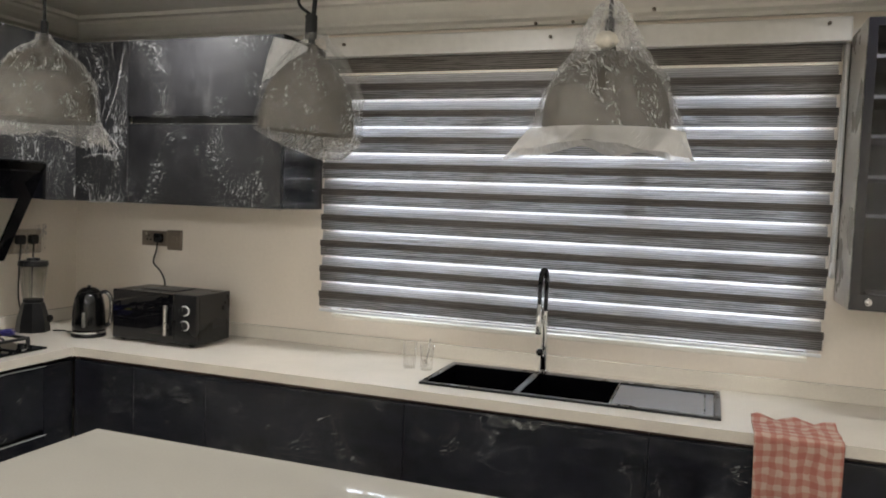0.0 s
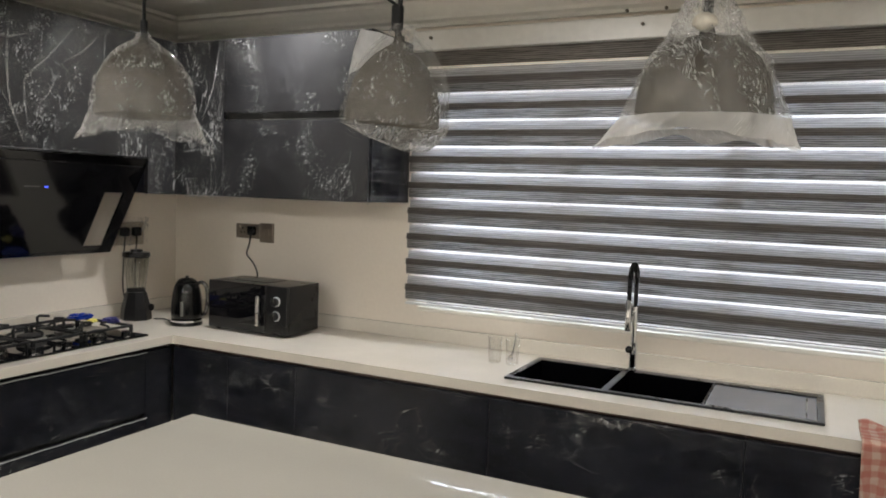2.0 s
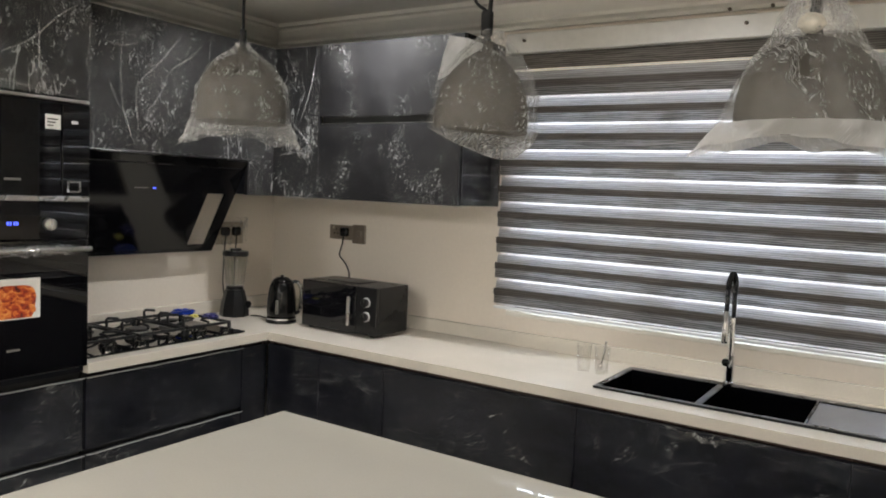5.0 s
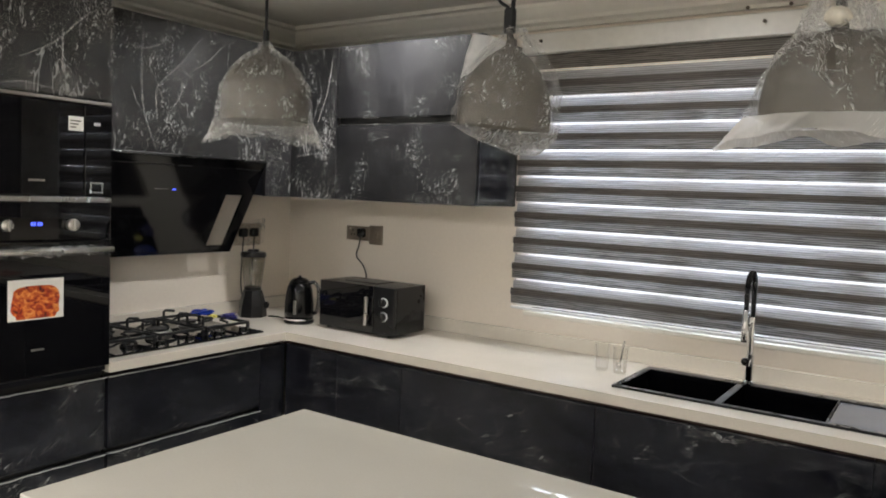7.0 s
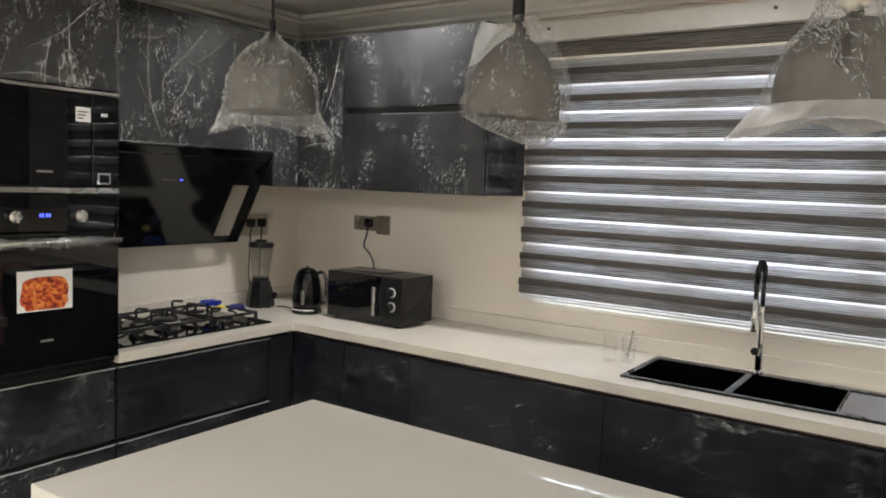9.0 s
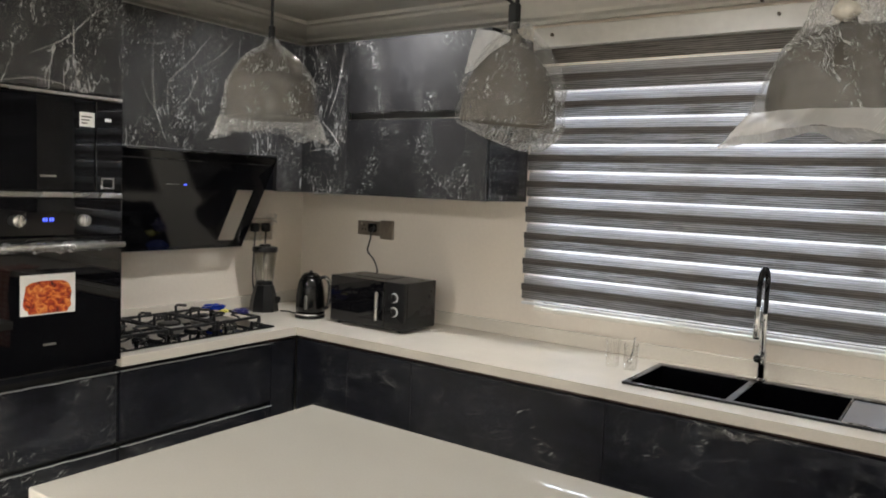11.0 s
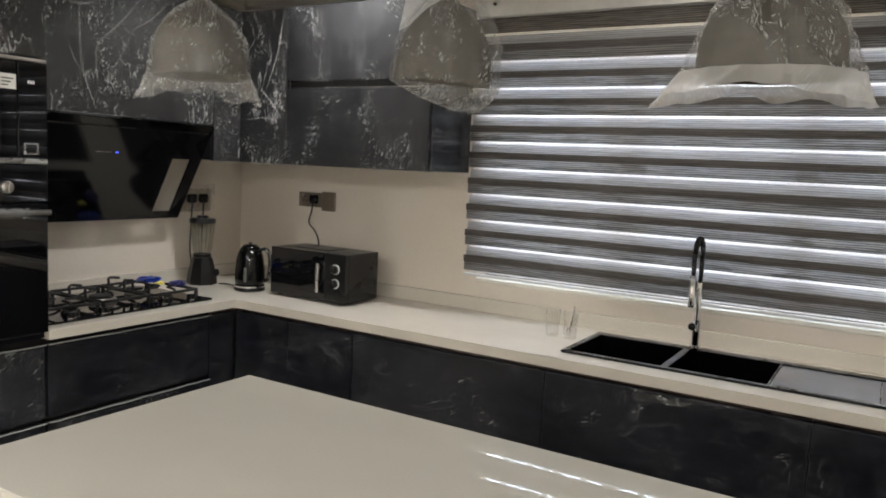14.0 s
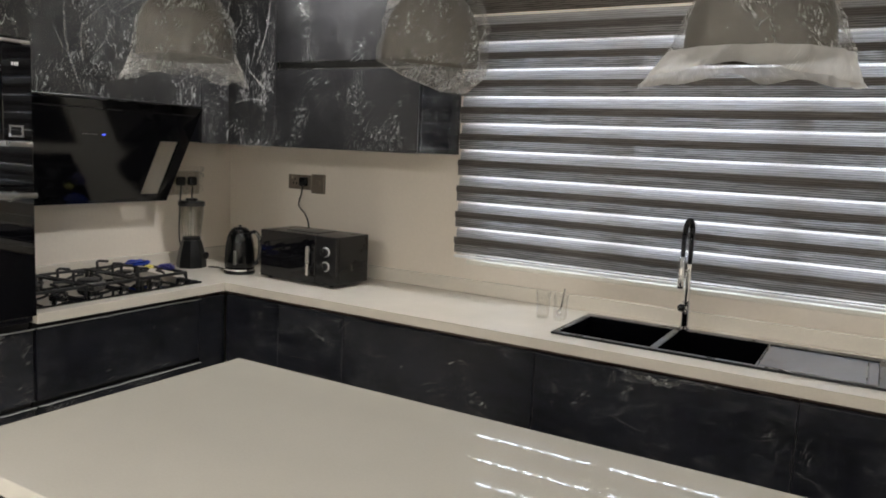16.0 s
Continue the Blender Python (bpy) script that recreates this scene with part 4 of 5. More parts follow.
# ---- hob ----
def hob():
    t = thing("gas_hob", (0.31, -1.07, CT), "black glass gas hob with cast iron pan supports", "gas hob")
    x0, x1, y0, y1 = 0.085, 0.548, -1.462, -0.690
    part("glass_plate", box(x0, x1, y0, y1, CT + 0.0005, CT + 0.009, 0.003), M_BGLASS, t)
    burners = [(0.21, -1.30, 0.045), (0.42, -1.30, 0.035), (0.29, -1.075, 0.062), (0.21, -0.85, 0.045), (0.42, -0.85, 0.035)]
    for x, y, r in burners:
        b = part("burner", lathe([(0.0005, 0.009), (r, 0.009), (r, 0.02), (r * 0.9, 0.026), (0.0005, 0.026)], (x, y, CT), 24), M_STEEL, t, smooth=False)
        part("burner_cap", lathe([(0.0005, 0.027), (r * 0.8, 0.027), (r * 0.82, 0.033), (r * 0.7, 0.037), (0.0005, 0.038)], (x, y, CT), 24), M_IRON, b)
    top = CT + 0.048
    for ya, yb in ((-1.445, -1.20), (-1.19, -0.96), (-0.95, -0.705)):
        g = part("pan_support", box(0.105, 0.117, ya, yb, top - 0.012, top, 0.003), M_IRON, t, "cast iron pan support")
        for nm, a in (("bar", (0.455, 0.467, ya, yb)), ("bar", (0.1175, 0.4545, ya, ya + 0.011)), ("bar", (0.1175, 0.4545, yb - 0.011, yb))):
            part(nm, box(a[0], a[1], a[2], a[3], top - 0.012, top, 0.003), M_IRON, g)
        for fx, fy in ((0.105, ya), (0.105, yb - 0.012), (0.455, ya), (0.455, yb - 0.012)):
            part("foot", box(fx, fx + 0.012, fy, fy + 0.012, CT + 0.009, top - 0.012), M_IRON, g)
        ym = (ya + yb) / 2
        for cx in ((0.21, 0.38) if ya != -1.19 else (0.29,)):
            for px, py in ((cx - 0.075, ym), (cx + 0.075, ym), (cx, ym - 0.08), (cx, ym + 0.08)):
                qx, qy = cx + (px - cx) * 0.35, ym + (py - ym) * 0.35
                ex = (ya + 0.006) if py < ym - 0.01 else (yb - 0.006) if py > ym + 0.01 else py
                pts = [(px, ex, top - 0.006), (px, py, top + 0.006), (qx, qy, top + 0.010)]
                part("finger", tube(curve_points(pts, 3), 0.0055, 6), M_IRON, g)
            for s in (-1, 1):
                part("prong", tube([(cx + s * 0.055, ya + 0.006, top - 0.004), (cx + s * 0.055, ya + 0.004, top + 0.030), (cx + s * 0.052, ya + 0.012, top + 0.036), (cx + s * 0.048, ya + 0.055, top + 0.030)], 0.0062, 6), M_IRON, g)
    for i in range(5):
        y = -1.36 + i * 0.145
        k = part("knob", lathe([(0.0005, 0.0095), (0.021, 0.0095), (0.02, 0.028), (0.017, 0.032), (0.0005, 0.032)], (0.51, y, CT), 20), M_BLACK, t)
        part("knob_ring", lathe([(0.0215, 0.0095), (0.024, 0.0095), (0.024, 0.013), (0.0215, 0.013), (0.0215, 0.0095)], (0.51, y, CT), 20), M_CHROME, k)


hob()


def crumpled(name, label, category, c, size, material, seed):
    t = thing(name, (c[0], c[1], c[2]), label, category)
    bm = bmesh.new()
    bmesh.ops.create_icosphere(bm, subdivisions=4, radius=1)
    for v in bm.verts:
        q = v.co * 2.1 + Vector((seed, 0, seed))
        k = 1 + 0.45 * noise.noise(q) + 0.22 * (0.5 - abs(noise.noise(q * 2.6))) + 0.1 * noise.noise(q * 6)
        v.co = Vector((c[0] + v.co.x * size[0] * k, c[1] + v.co.y * size[1] * k, c[2] + size[2] * 0.85 + max(-0.85 * size[2], v.co.z * size[2] * k)))
    part("wrapper", bm, material, t)


crumpled("plastic_packet", "crumpled blue plastic packet lying on the hob", "packet", (0.24, -0.80, CT + 0.058), (0.038, 0.055, 0.014), M_BLUE, 3.0)
crumpled("plastic_packet", "smaller crumpled dark violet plastic wrapper on the hob", "packet", (0.37, -0.745, CT + 0.050), (0.03, 0.034, 0.013), M_VIOLET, 8.0)
crumpled("label_scrap", "small crumpled yellow scrap on the hob", "wrapper", (0.33, -0.81, CT + 0.056), (0.014, 0.022, 0.008), M_YELLOW, 5.0)


# ---- worktop microwave ----
def microwave():
    t = thing("microwave_oven", (0.84, -0.25, CT), "black countertop microwave with two dials and silver handle", "microwave")
    x0, x1, y0, y1, z0, z1 = 0.618, 1.076, -0.395, -0.150, 0.914, 1.136
    part("body", box(x0, x1, y0 + 0.022, y1, z0, z1, 0.004), M_BLACK, t)
    part("control_panel", box(0.958, x1, y0, y0 + 0.021, z0, z1, 0.003), M_BLACK, t)
    d = part("door", box(x0, 0.955, y0, y0 + 0.021, z0, z1, 0.003), M_BGLASS, t, "black glass door")
    part("window", box(x0 + 0.035, 0.885, y0 - 0.0015, y0 - 0.0003, z0 + 0.045, z1 - 0.045), M_BGLASS, d)
    h = part("handle", box(0.917, 0.933, y0 - 0.026, y0 - 0.012, z0 + 0.035, z1 - 0.05, 0.005), M_STEEL, d, "chrome bar handle")
    for z in (z0 + 0.045, z1 - 0.075):
        part("handle_post", box(0.917, 0.933, y0 - 0.012, y0 - 0.0003, z, z + 0.015), M_CHROME, h)
    for z in (1.066, 1.000):
        k = part("dial", disc(0.0195, 0.02, (1.018, y0 - 0.0004, z), "y", 28), M_BLACK, t, smooth=False)
        part("dial_ring", lathe([(0.0198, 0), (0.0228, 0), (0.0228, 0.006), (0.0198, 0.006), (0.0198, 0)], (1.018, y0 - 0.0004, z), 28, m=Matrix.Rotation(radians(90), 4, "X")), M_RAIL, k)
        part("pointer", box(1.0165, 1.0195, y0 - 0.0216, y0 - 0.0205, z, z + 0.018), M_GREYW, k)
    for x in (x0 + 0.03, x1 - 0.05):
        for y in (y0 + 0.04, y1 - 0.04):
            part("foot", disc(0.012, 0.0135, (x, y, CT + 0.0003), "z", 14), M_BLACK, t)
    for i in range(7):
        part("vent_slot", box(x1 - 0.0005, x1 + 0.0006, y0 + 0.12 + i * 0.014, y0 + 0.127 + i * 0.014, z0 + 0.06, z0 + 0.11), M_DARK, t)
    part("manual", box(0.72, 0.92, -0.33, -0.20, z1 + 0.0005, z1 + 0.004, 0.001), M_BLACK, t, "dark booklet lying flat")


microwave()


# ---- kettle and blender ----
def kettle():
    c = (0.458, -0.374, CT)
    t = thing("kettle", c, "glossy black electric kettle with chrome trim", "kettle")
    part("base", lathe([(0.0005, 0.0005), (0.074, 0.0005), (0.076, 0.008), (0.074, 0.018), (0.0005, 0.018)], c, 36), M_BLACK, t, smooth=False)
    part("trim_ring", lathe([(0.071, 0.0185), (0.0745, 0.0185), (0.0745, 0.026), (0.071, 0.026), (0.071, 0.0185)], c, 36), M_CHROME, t)
    body = part("body", lathe([(0.0005, 0.0265), (0.072, 0.0265), (0.073, 0.06), (0.0715, 0.11), (0.067, 0.15), (0.060, 0.182), (0.050, 0.206), (0.0005, 0.207)], c, 40), M_KETTLE, t, smooth=True)
    part("lid", lathe([(0.0005, 0.2075), (0.048, 0.2075), (0.042, 0.217), (0.028, 0.227), (0.0005, 0.231)], c, 36), M_KETTLE, t, smooth=True)
    part("lid_knob", lathe([(0.0005, 0.2312), (0.007, 0.2312), (0.010, 0.235), (0.007, 0.238), (0.0005, 0.239)], c, 20), M_BLACK, t, smooth=True)
    d = Vector((0.77, 0.64, 0)).normalized()
    C = Vector(c)
    pts = [C + d * r + Vector((0, 0, z)) for r, z in ((0.046, 0.200), (0.072, 0.206), (0.092, 0.18), (0.096, 0.12), (0.088, 0.06), (0.068, 0.045))]
    h = part("handle", tube(curve_points(pts, 6), 0.009, 10), M_BLACK, t, smooth=True)
    f = Vector((0.66, -0.75, 0))
    part("handle_strip", tube(curve_points([p + f * 0.0085 + d * 0.002 for p in pts[1:5]], 6), 0.0042, 8), M_CHROME, h, "chrome strip along the handle", smooth=True)
    e = Vector((-0.62, 0.78, 0))
    sp = [C + e * r + Vector((0, 0, z)) for r, z in ((0.045, 0.155), (0.062, 0.178), (0.068, 0.188))]
    part("spout", tube(curve_points(sp, 4), 0.013, 12), M_KETTLE, t, smooth=True)
    part("level_window", box(c[0] + 0.028, c[0] + 0.040, c[1] - 0.072, c[1] - 0.060, CT + 0.05, CT + 0.12, 0.003), M_GREYW, body)


kettle()


def blender_jug():
    c = (0.160, -0.415, CT)
    t = thing("blender", c, "black jug blender with clear jar in the corner", "blender")
    part("motor_base", lathe([(0.0005, 0.0005), (0.074, 0.0005), (0.074, 0.02), (0.069, 0.06), (0.056, 0.11), (0.048, 0.138), (0.0005, 0.139)], c, 8), M_BLACK, t)
    d = Vector((0.75, 0.2, 0)).normalized()
    right = Vector((0.7, 0.7, 0)).normalized()
    k = Vector(c) + right * 0.062 + Vector((0, 0, 0.06))
    part("dial", lathe([(0.0005, -0.015), (0.018, -0.015), (0.018, 0.015), (0.0005, 0.016)], k, 20, m=Matrix.Rotation(radians(90), 4, "Y")), M_BLACK, t)
    part("collar", lathe([(0.0005, 0.1395), (0.044, 0.1395), (0.044, 0.155), (0.0005, 0.1555)], c, 28), M_BLACK, t)
    part("jar", lathe([(0.038, 0.156), (0.042, 0.157), (0.060, 0.312), (0.0575, 0.312), (0.040, 0.161), (0.038, 0.156)], c, 28), M_JAR, t, "clear ribbed jar", smooth=True)
    for a in range(6):
        v = Vector((math.cos(a * 1.047), math.sin(a * 1.047), 0))
        part("rib", tube([Vector(c) + v * 0.0445 + Vector((0, 0, 0.165)), Vector(c) + v * 0.061 + Vector((0, 0, 0.305))], 0.0025, 6), M_JAR, t)
    part("lid", lathe([(0.0005, 0.3125), (0.064, 0.3125), (0.066, 0.318), (0.064, 0.336), (0.03, 0.340), (0.028, 0.350), (0.0005, 0.351)], c, 28), M_BLACK, t)
    w = thing("power_cable", (0.33, -0.38, CT), "thin black cable lying on the worktop", "cable")
    part("cable", tube(curve_points([(0.235, -0.37, CT + 0.004), (0.28, -0.345, CT + 0.004), (0.33, -0.36, CT + 0.004), (0.41, -0.35, CT + 0.005)], 6), 0.0035, 8), M_BLACK, w, smooth=True)


blender_jug()


# ---- sockets and plugs ----
def sockets():
    t = thing("double_socket", (0.52, -0.01, 1.35), "bronze double wall socket with a black plug in it", "socket", "wall sockets")
    pl = part("plate", box(0.440, 0.597, -0.012, -0.001, 1.312, 1.388, 0.003), M_SOCK, t)
    for dx, dz in ((0.0, 0.014), (-0.011, -0.008), (0.011, -0.008)):
        part("pin_hole", box(0.482 + dx, 0.489 + dx, -0.0128, -0.0121, 1.346 + dz, 1.356 + dz), M_DARK, pl)
    part("switch", box(0.463, 0.474, -0.016, -0.0122, 1.366, 1.380, 0.002), M_WPLATE, pl)
    s = thing("cooker_switch", (0.64, -0.01, 1.345), "square bronze cooker switch on the wall", "switch")
    part("plate", box(0.599, 0.684, -0.015, -0.001, 1.296, 1.396, 0.003), M_SOCK, s)
    part("rocker", box(0.632, 0.662, -0.020, -0.0152, 1.335, 1.365, 0.003), M_SOCK, s)
    p = thing("plug", (0.557, -0.03, 1.352), "black three-pin plug with its cable", "plug", "plugs")
    part("plug_body", box(0.535, 0.580, -0.045, -0.0125, 1.330, 1.378, 0.010, seg=3), M_BLACK, p)
    part("cable", tube(curve_points([(0.557, -0.035, 1.332), (0.555, -0.04, 1.29), (0.535, -0.035, 1.23), (0.60, -0.06, 1.19), (0.66, -0.10, 1.145), (0.675, -0.125, 1.10)], 8), 0.004, 8), M_BLACK, p, smooth=True)
    t = thing("double_socket", (0.01, -0.33, 1.32), "film-covered double wall socket behind the blender", "socket", "wall sockets")
    part("plate", box(0.001, 0.013, -0.432, -0.232, 1.258, 1.378, 0.006), M_WPLATE, t)
    for y in (-0.375, -0.30):
        p = thing("plug", (0.03, y, 1.32), "black three-pin plug pushed into the socket", "plug", "plugs")
        part("plug_body", box(0.0135, 0.05, y - 0.022, y + 0.022, 1.305, 1.352, 0.010, seg=3), M_BLACK, p)
        e = 0.09 if y < -0.35 else 0.05
        part("cable", tube(curve_points([(0.035, y, 1.307), (0.038, y - 0.01, 1.20), (0.045, y - 0.02, 1.05), (0.05 + e * 0.3, y - 0.02, 0.95), (0.06, y + 0.03, CT + 0.005)], 6), 0.0035, 8), M_BLACK, p, smooth=True)
    bm = wrinkled((0.016, -0.45, 1.255), (0, 0.23, 0), (0, 0, 0.15), 16, 12, (1, 0, 0), 0.008, 51.0, 16)
    f = thing("socket_film", (0.016, -0.34, 1.255), "loose clear film hanging over the wall socket", "plastic film")
    part("sheet", bm, M_FILM, f)


sockets()


# ---- sink, tap, glasses, towel ----
def sink():
    t = thing("kitchen_sink", (2.7, -0.3, CT), "black composite double-bowl sink with drainer", "sink")
    xs = [SX0, SX0 + 0.022, 2.530, 2.554, 2.872, 2.876, SX1 - 0.02, SX1]
    ys = [SY0, SY0 + 0.022, SY1 - 0.045, SY1]
    part("rim", slab(xs, ys, [(1, 1), (3, 1), (5, 1)], CT + 0.0004, CT + 0.009, "z"), M_GRANITE, t)
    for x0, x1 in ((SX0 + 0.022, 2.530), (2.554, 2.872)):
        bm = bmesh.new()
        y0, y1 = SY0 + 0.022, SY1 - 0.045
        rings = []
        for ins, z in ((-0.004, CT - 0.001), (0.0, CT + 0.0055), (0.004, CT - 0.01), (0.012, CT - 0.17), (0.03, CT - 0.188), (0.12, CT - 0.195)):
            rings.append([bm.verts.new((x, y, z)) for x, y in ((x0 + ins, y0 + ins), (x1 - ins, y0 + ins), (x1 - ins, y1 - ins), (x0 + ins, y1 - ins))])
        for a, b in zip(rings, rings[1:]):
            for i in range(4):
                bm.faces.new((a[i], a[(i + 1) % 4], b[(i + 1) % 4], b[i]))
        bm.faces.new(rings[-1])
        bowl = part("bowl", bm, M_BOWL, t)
        xm, ym = (x0 + x1) / 2, (y0 + y1) / 2
        part("drain", disc(0.04, 0.004, (xm, ym, CT - 0.1945), "z", 24), M_STEEL, bowl, "steel waste fitting")
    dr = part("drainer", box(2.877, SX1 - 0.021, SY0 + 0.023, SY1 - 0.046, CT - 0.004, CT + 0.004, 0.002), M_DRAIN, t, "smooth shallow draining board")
    part("ridge", box(SX1 - 0.055, SX1 - 0.051, SY0 + 0.06, SY1 - 0.07, CT + 0.0036, CT + 0.0056, 0.0007), M_GRANITE, dr)


sink()


def tap():
    x, y = 2.563, -0.120
    t = thing("kitchen_tap", (x, y, CT + 0.009), "chrome and black pull-down spring kitchen tap", "tap")
    z0 = CT + 0.0092
    part("base", lathe([(0.0005, 0), (0.025, 0), (0.025, 0.006), (0.019, 0.012), (0.0145, 0.014), (0.0145, 0.11), (0.0005, 0.111)], (x, y, z0), 24), M_CHROME, t, smooth=False)
    part("body", lathe([(0.0005, 0.1115), (0.0115, 0.1115), (0.0115, 0.255), (0.0005, 0.256)], (x, y, z0), 20), M_CHROME, t)
    lever = part("lever", tube([(x - 0.003, y - 0.012, z0 + 0.085), (x - 0.007, y - 0.036, z0 + 0.088)], 0.007, 12), M_CHROME, t, smooth=True)
    bm = bmesh.new()
    bmesh.ops.create_uvsphere(bm, u_segments=18, v_segments=12, radius=0.015)
    bmesh.ops.translate(bm, verts=bm.verts, vec=(x - 0.008, y - 0.042, z0 + 0.09))
    part("lever_knob", bm, M_BLACK, lever, "round black lever knob", smooth=True)
    arc = [(x, y, z0 + 0.257), (x, y, z0 + 0.34)]
    r = 0.085
    for i in range(0, 13):
        a = math.pi * i / 12
        arc.append((x + 0.010 * i / 12, y - r + r * math.cos(a), z0 + 0.35 + r * 0.9 * math.sin(a)))
    arc += [(x + 0.010, y - 2 * r, z0 + 0.30)]
    hose = part("hose", tube(curve_points(arc, 3), 0.0085, 12), M_BLACK, t, "black ribbed hose", smooth=True)
    pts = curve_points(arc, 4)
    for p, q in list(zip(pts, pts[1:]))[::1]:
        d = (q - p).normalized()
        rot = d.to_track_quat("Z", "Y").to_matrix().to_4x4()
        part("coil", lathe([(0.0085, -0.003), (0.0105, 0), (0.0085, 0.003)], p, 12, m=rot), M_BLACK, hose)
    part("spray_head", lathe([(0.0005, 0), (0.0115, 0), (0.013, 0.01), (0.0115, 0.06), (0.010, 0.115), (0.0005, 0.116)], (x + 0.010, y - 2 * r, z0 + 0.185), 20), M_CHROME, t, smooth=True)
    part("holder_arm", tube([(x, y - 0.01, z0 + 0.235), (x + 0.010, y - 2 * r + 0.016, z0 + 0.235)], 0.005, 8), M_CHROME, t)


tap()


def tumbler(x, y):
    t = thing("glass_tumbler", (x, y, CT), "clear empty glass tumbler on the worktop", "glass", "tumblers by the sink")
    part("cup", lathe([(0.0005, 0.0005), (0.024, 0.0005), (0.025, 0.004), (0.030, 0.105), (0.0285, 0.105), (0.0235, 0.008), (0.0005, 0.008)], (x, y, CT), 28), M_CUP, t, smooth=True)


tumbler(2.034, -0.262)
tumbler(2.112, -0.268)
sp = thing("teaspoon", (2.112, -0.268, CT + 0.01), "small steel teaspoon standing in a tumbler", "spoon")
part("handle", tube(curve_points([(2.107, -0.268, CT + 0.03), (2.116, -0.266, CT + 0.07), (2.122, -0.260, CT + 0.128)], 4), 0.0034, 8), M_CHROME, sp, smooth=True)
bm = bmesh.new()
bmesh.ops.create_uvsphere(bm, u_segments=14, v_segments=10, radius=1)
bmesh.ops.scale(bm, vec=(0.010, 0.004, 0.016), verts=bm.verts)
bmesh.ops.translate(bm, vec=(2.106, -0.268, CT + 0.026), verts=bm.verts)
part("bowl", bm, M_CHROME, sp, smooth=True)


def towel():
    t = thing("checked_towel", (3.48, -0.6, CT), "coral and white checked towel draped over the worktop edge", "towel")
    bm = bmesh.new()
    uv = bm.loops.layers.uv.new("UVMap")
    nu, nv = 44, 70
    L, W = 0.74, 0.255
    grid = []
    for i in range(nu + 1):
        u = i / nu
        row = []
        for j in range(nv + 1):
            s = L * j / nv
            flat = 0.185
            fold = 0.008 * math.sin(u * 15 + 1.5 * math.sin(s * 6)) + 0.006 * noise.noise(Vector((u * 6, s * 7, 0)))
            if s < flat:
                y, z = -0.425 - s, CT + 0.005 + 0.012 * max(0, noise.noise(Vector((u * 5 + 3, s * 14, 2)))) + 0.014 * max(0, 1 - s / 0.05) * abs(math.sin(u * 7 + 1))
                y += 0.012 * noise.noise(Vector((u * 4, 1, 1))) * (1 - s / flat)
            elif s < flat + 0.03:
                a = (s - flat) / 0.03 * math.pi / 2
                y, z = -0.425 - flat - 0.012 * math.sin(a), CT + 0.006 - 0.012 * (1 - math.cos(a))
                y -= 0.5 * abs(fold) * (s - flat) / 0.03
            else:
                d = s - flat - 0.03
                k = min(1, d / 0.15)
                y = -0.622 - 0.5 * abs(fold) - k * (0.008 + fold)
                z = CT - 0.006 - d
            x = 3.336 + W * u - 0.012 * min(1, max(0, s - flat) * 3) * (u - 0.5)
            row.append((bm.verts.new((x, y, z)), (u * W, s)))
        grid.append(row)
    for i in range(nu):
        for j in range(nv):
            c = (grid[i][j], grid[i + 1][j], grid[i + 1][j + 1], grid[i][j + 1])
            f = bm.faces.new([q[0] for q in c])
            for lp, q in zip(f.loops, c):
                lp[uv].uv = (q[1][0] * 2.2, q[1][1] * 2.2)
    ob = part("cloth", bm, M_CHECK, t, smooth=True)
    sm = ob.modifiers.new("thickness", "SOLIDIFY")
    sm.thickness, sm.offset = 0.002, 0.0


towel()


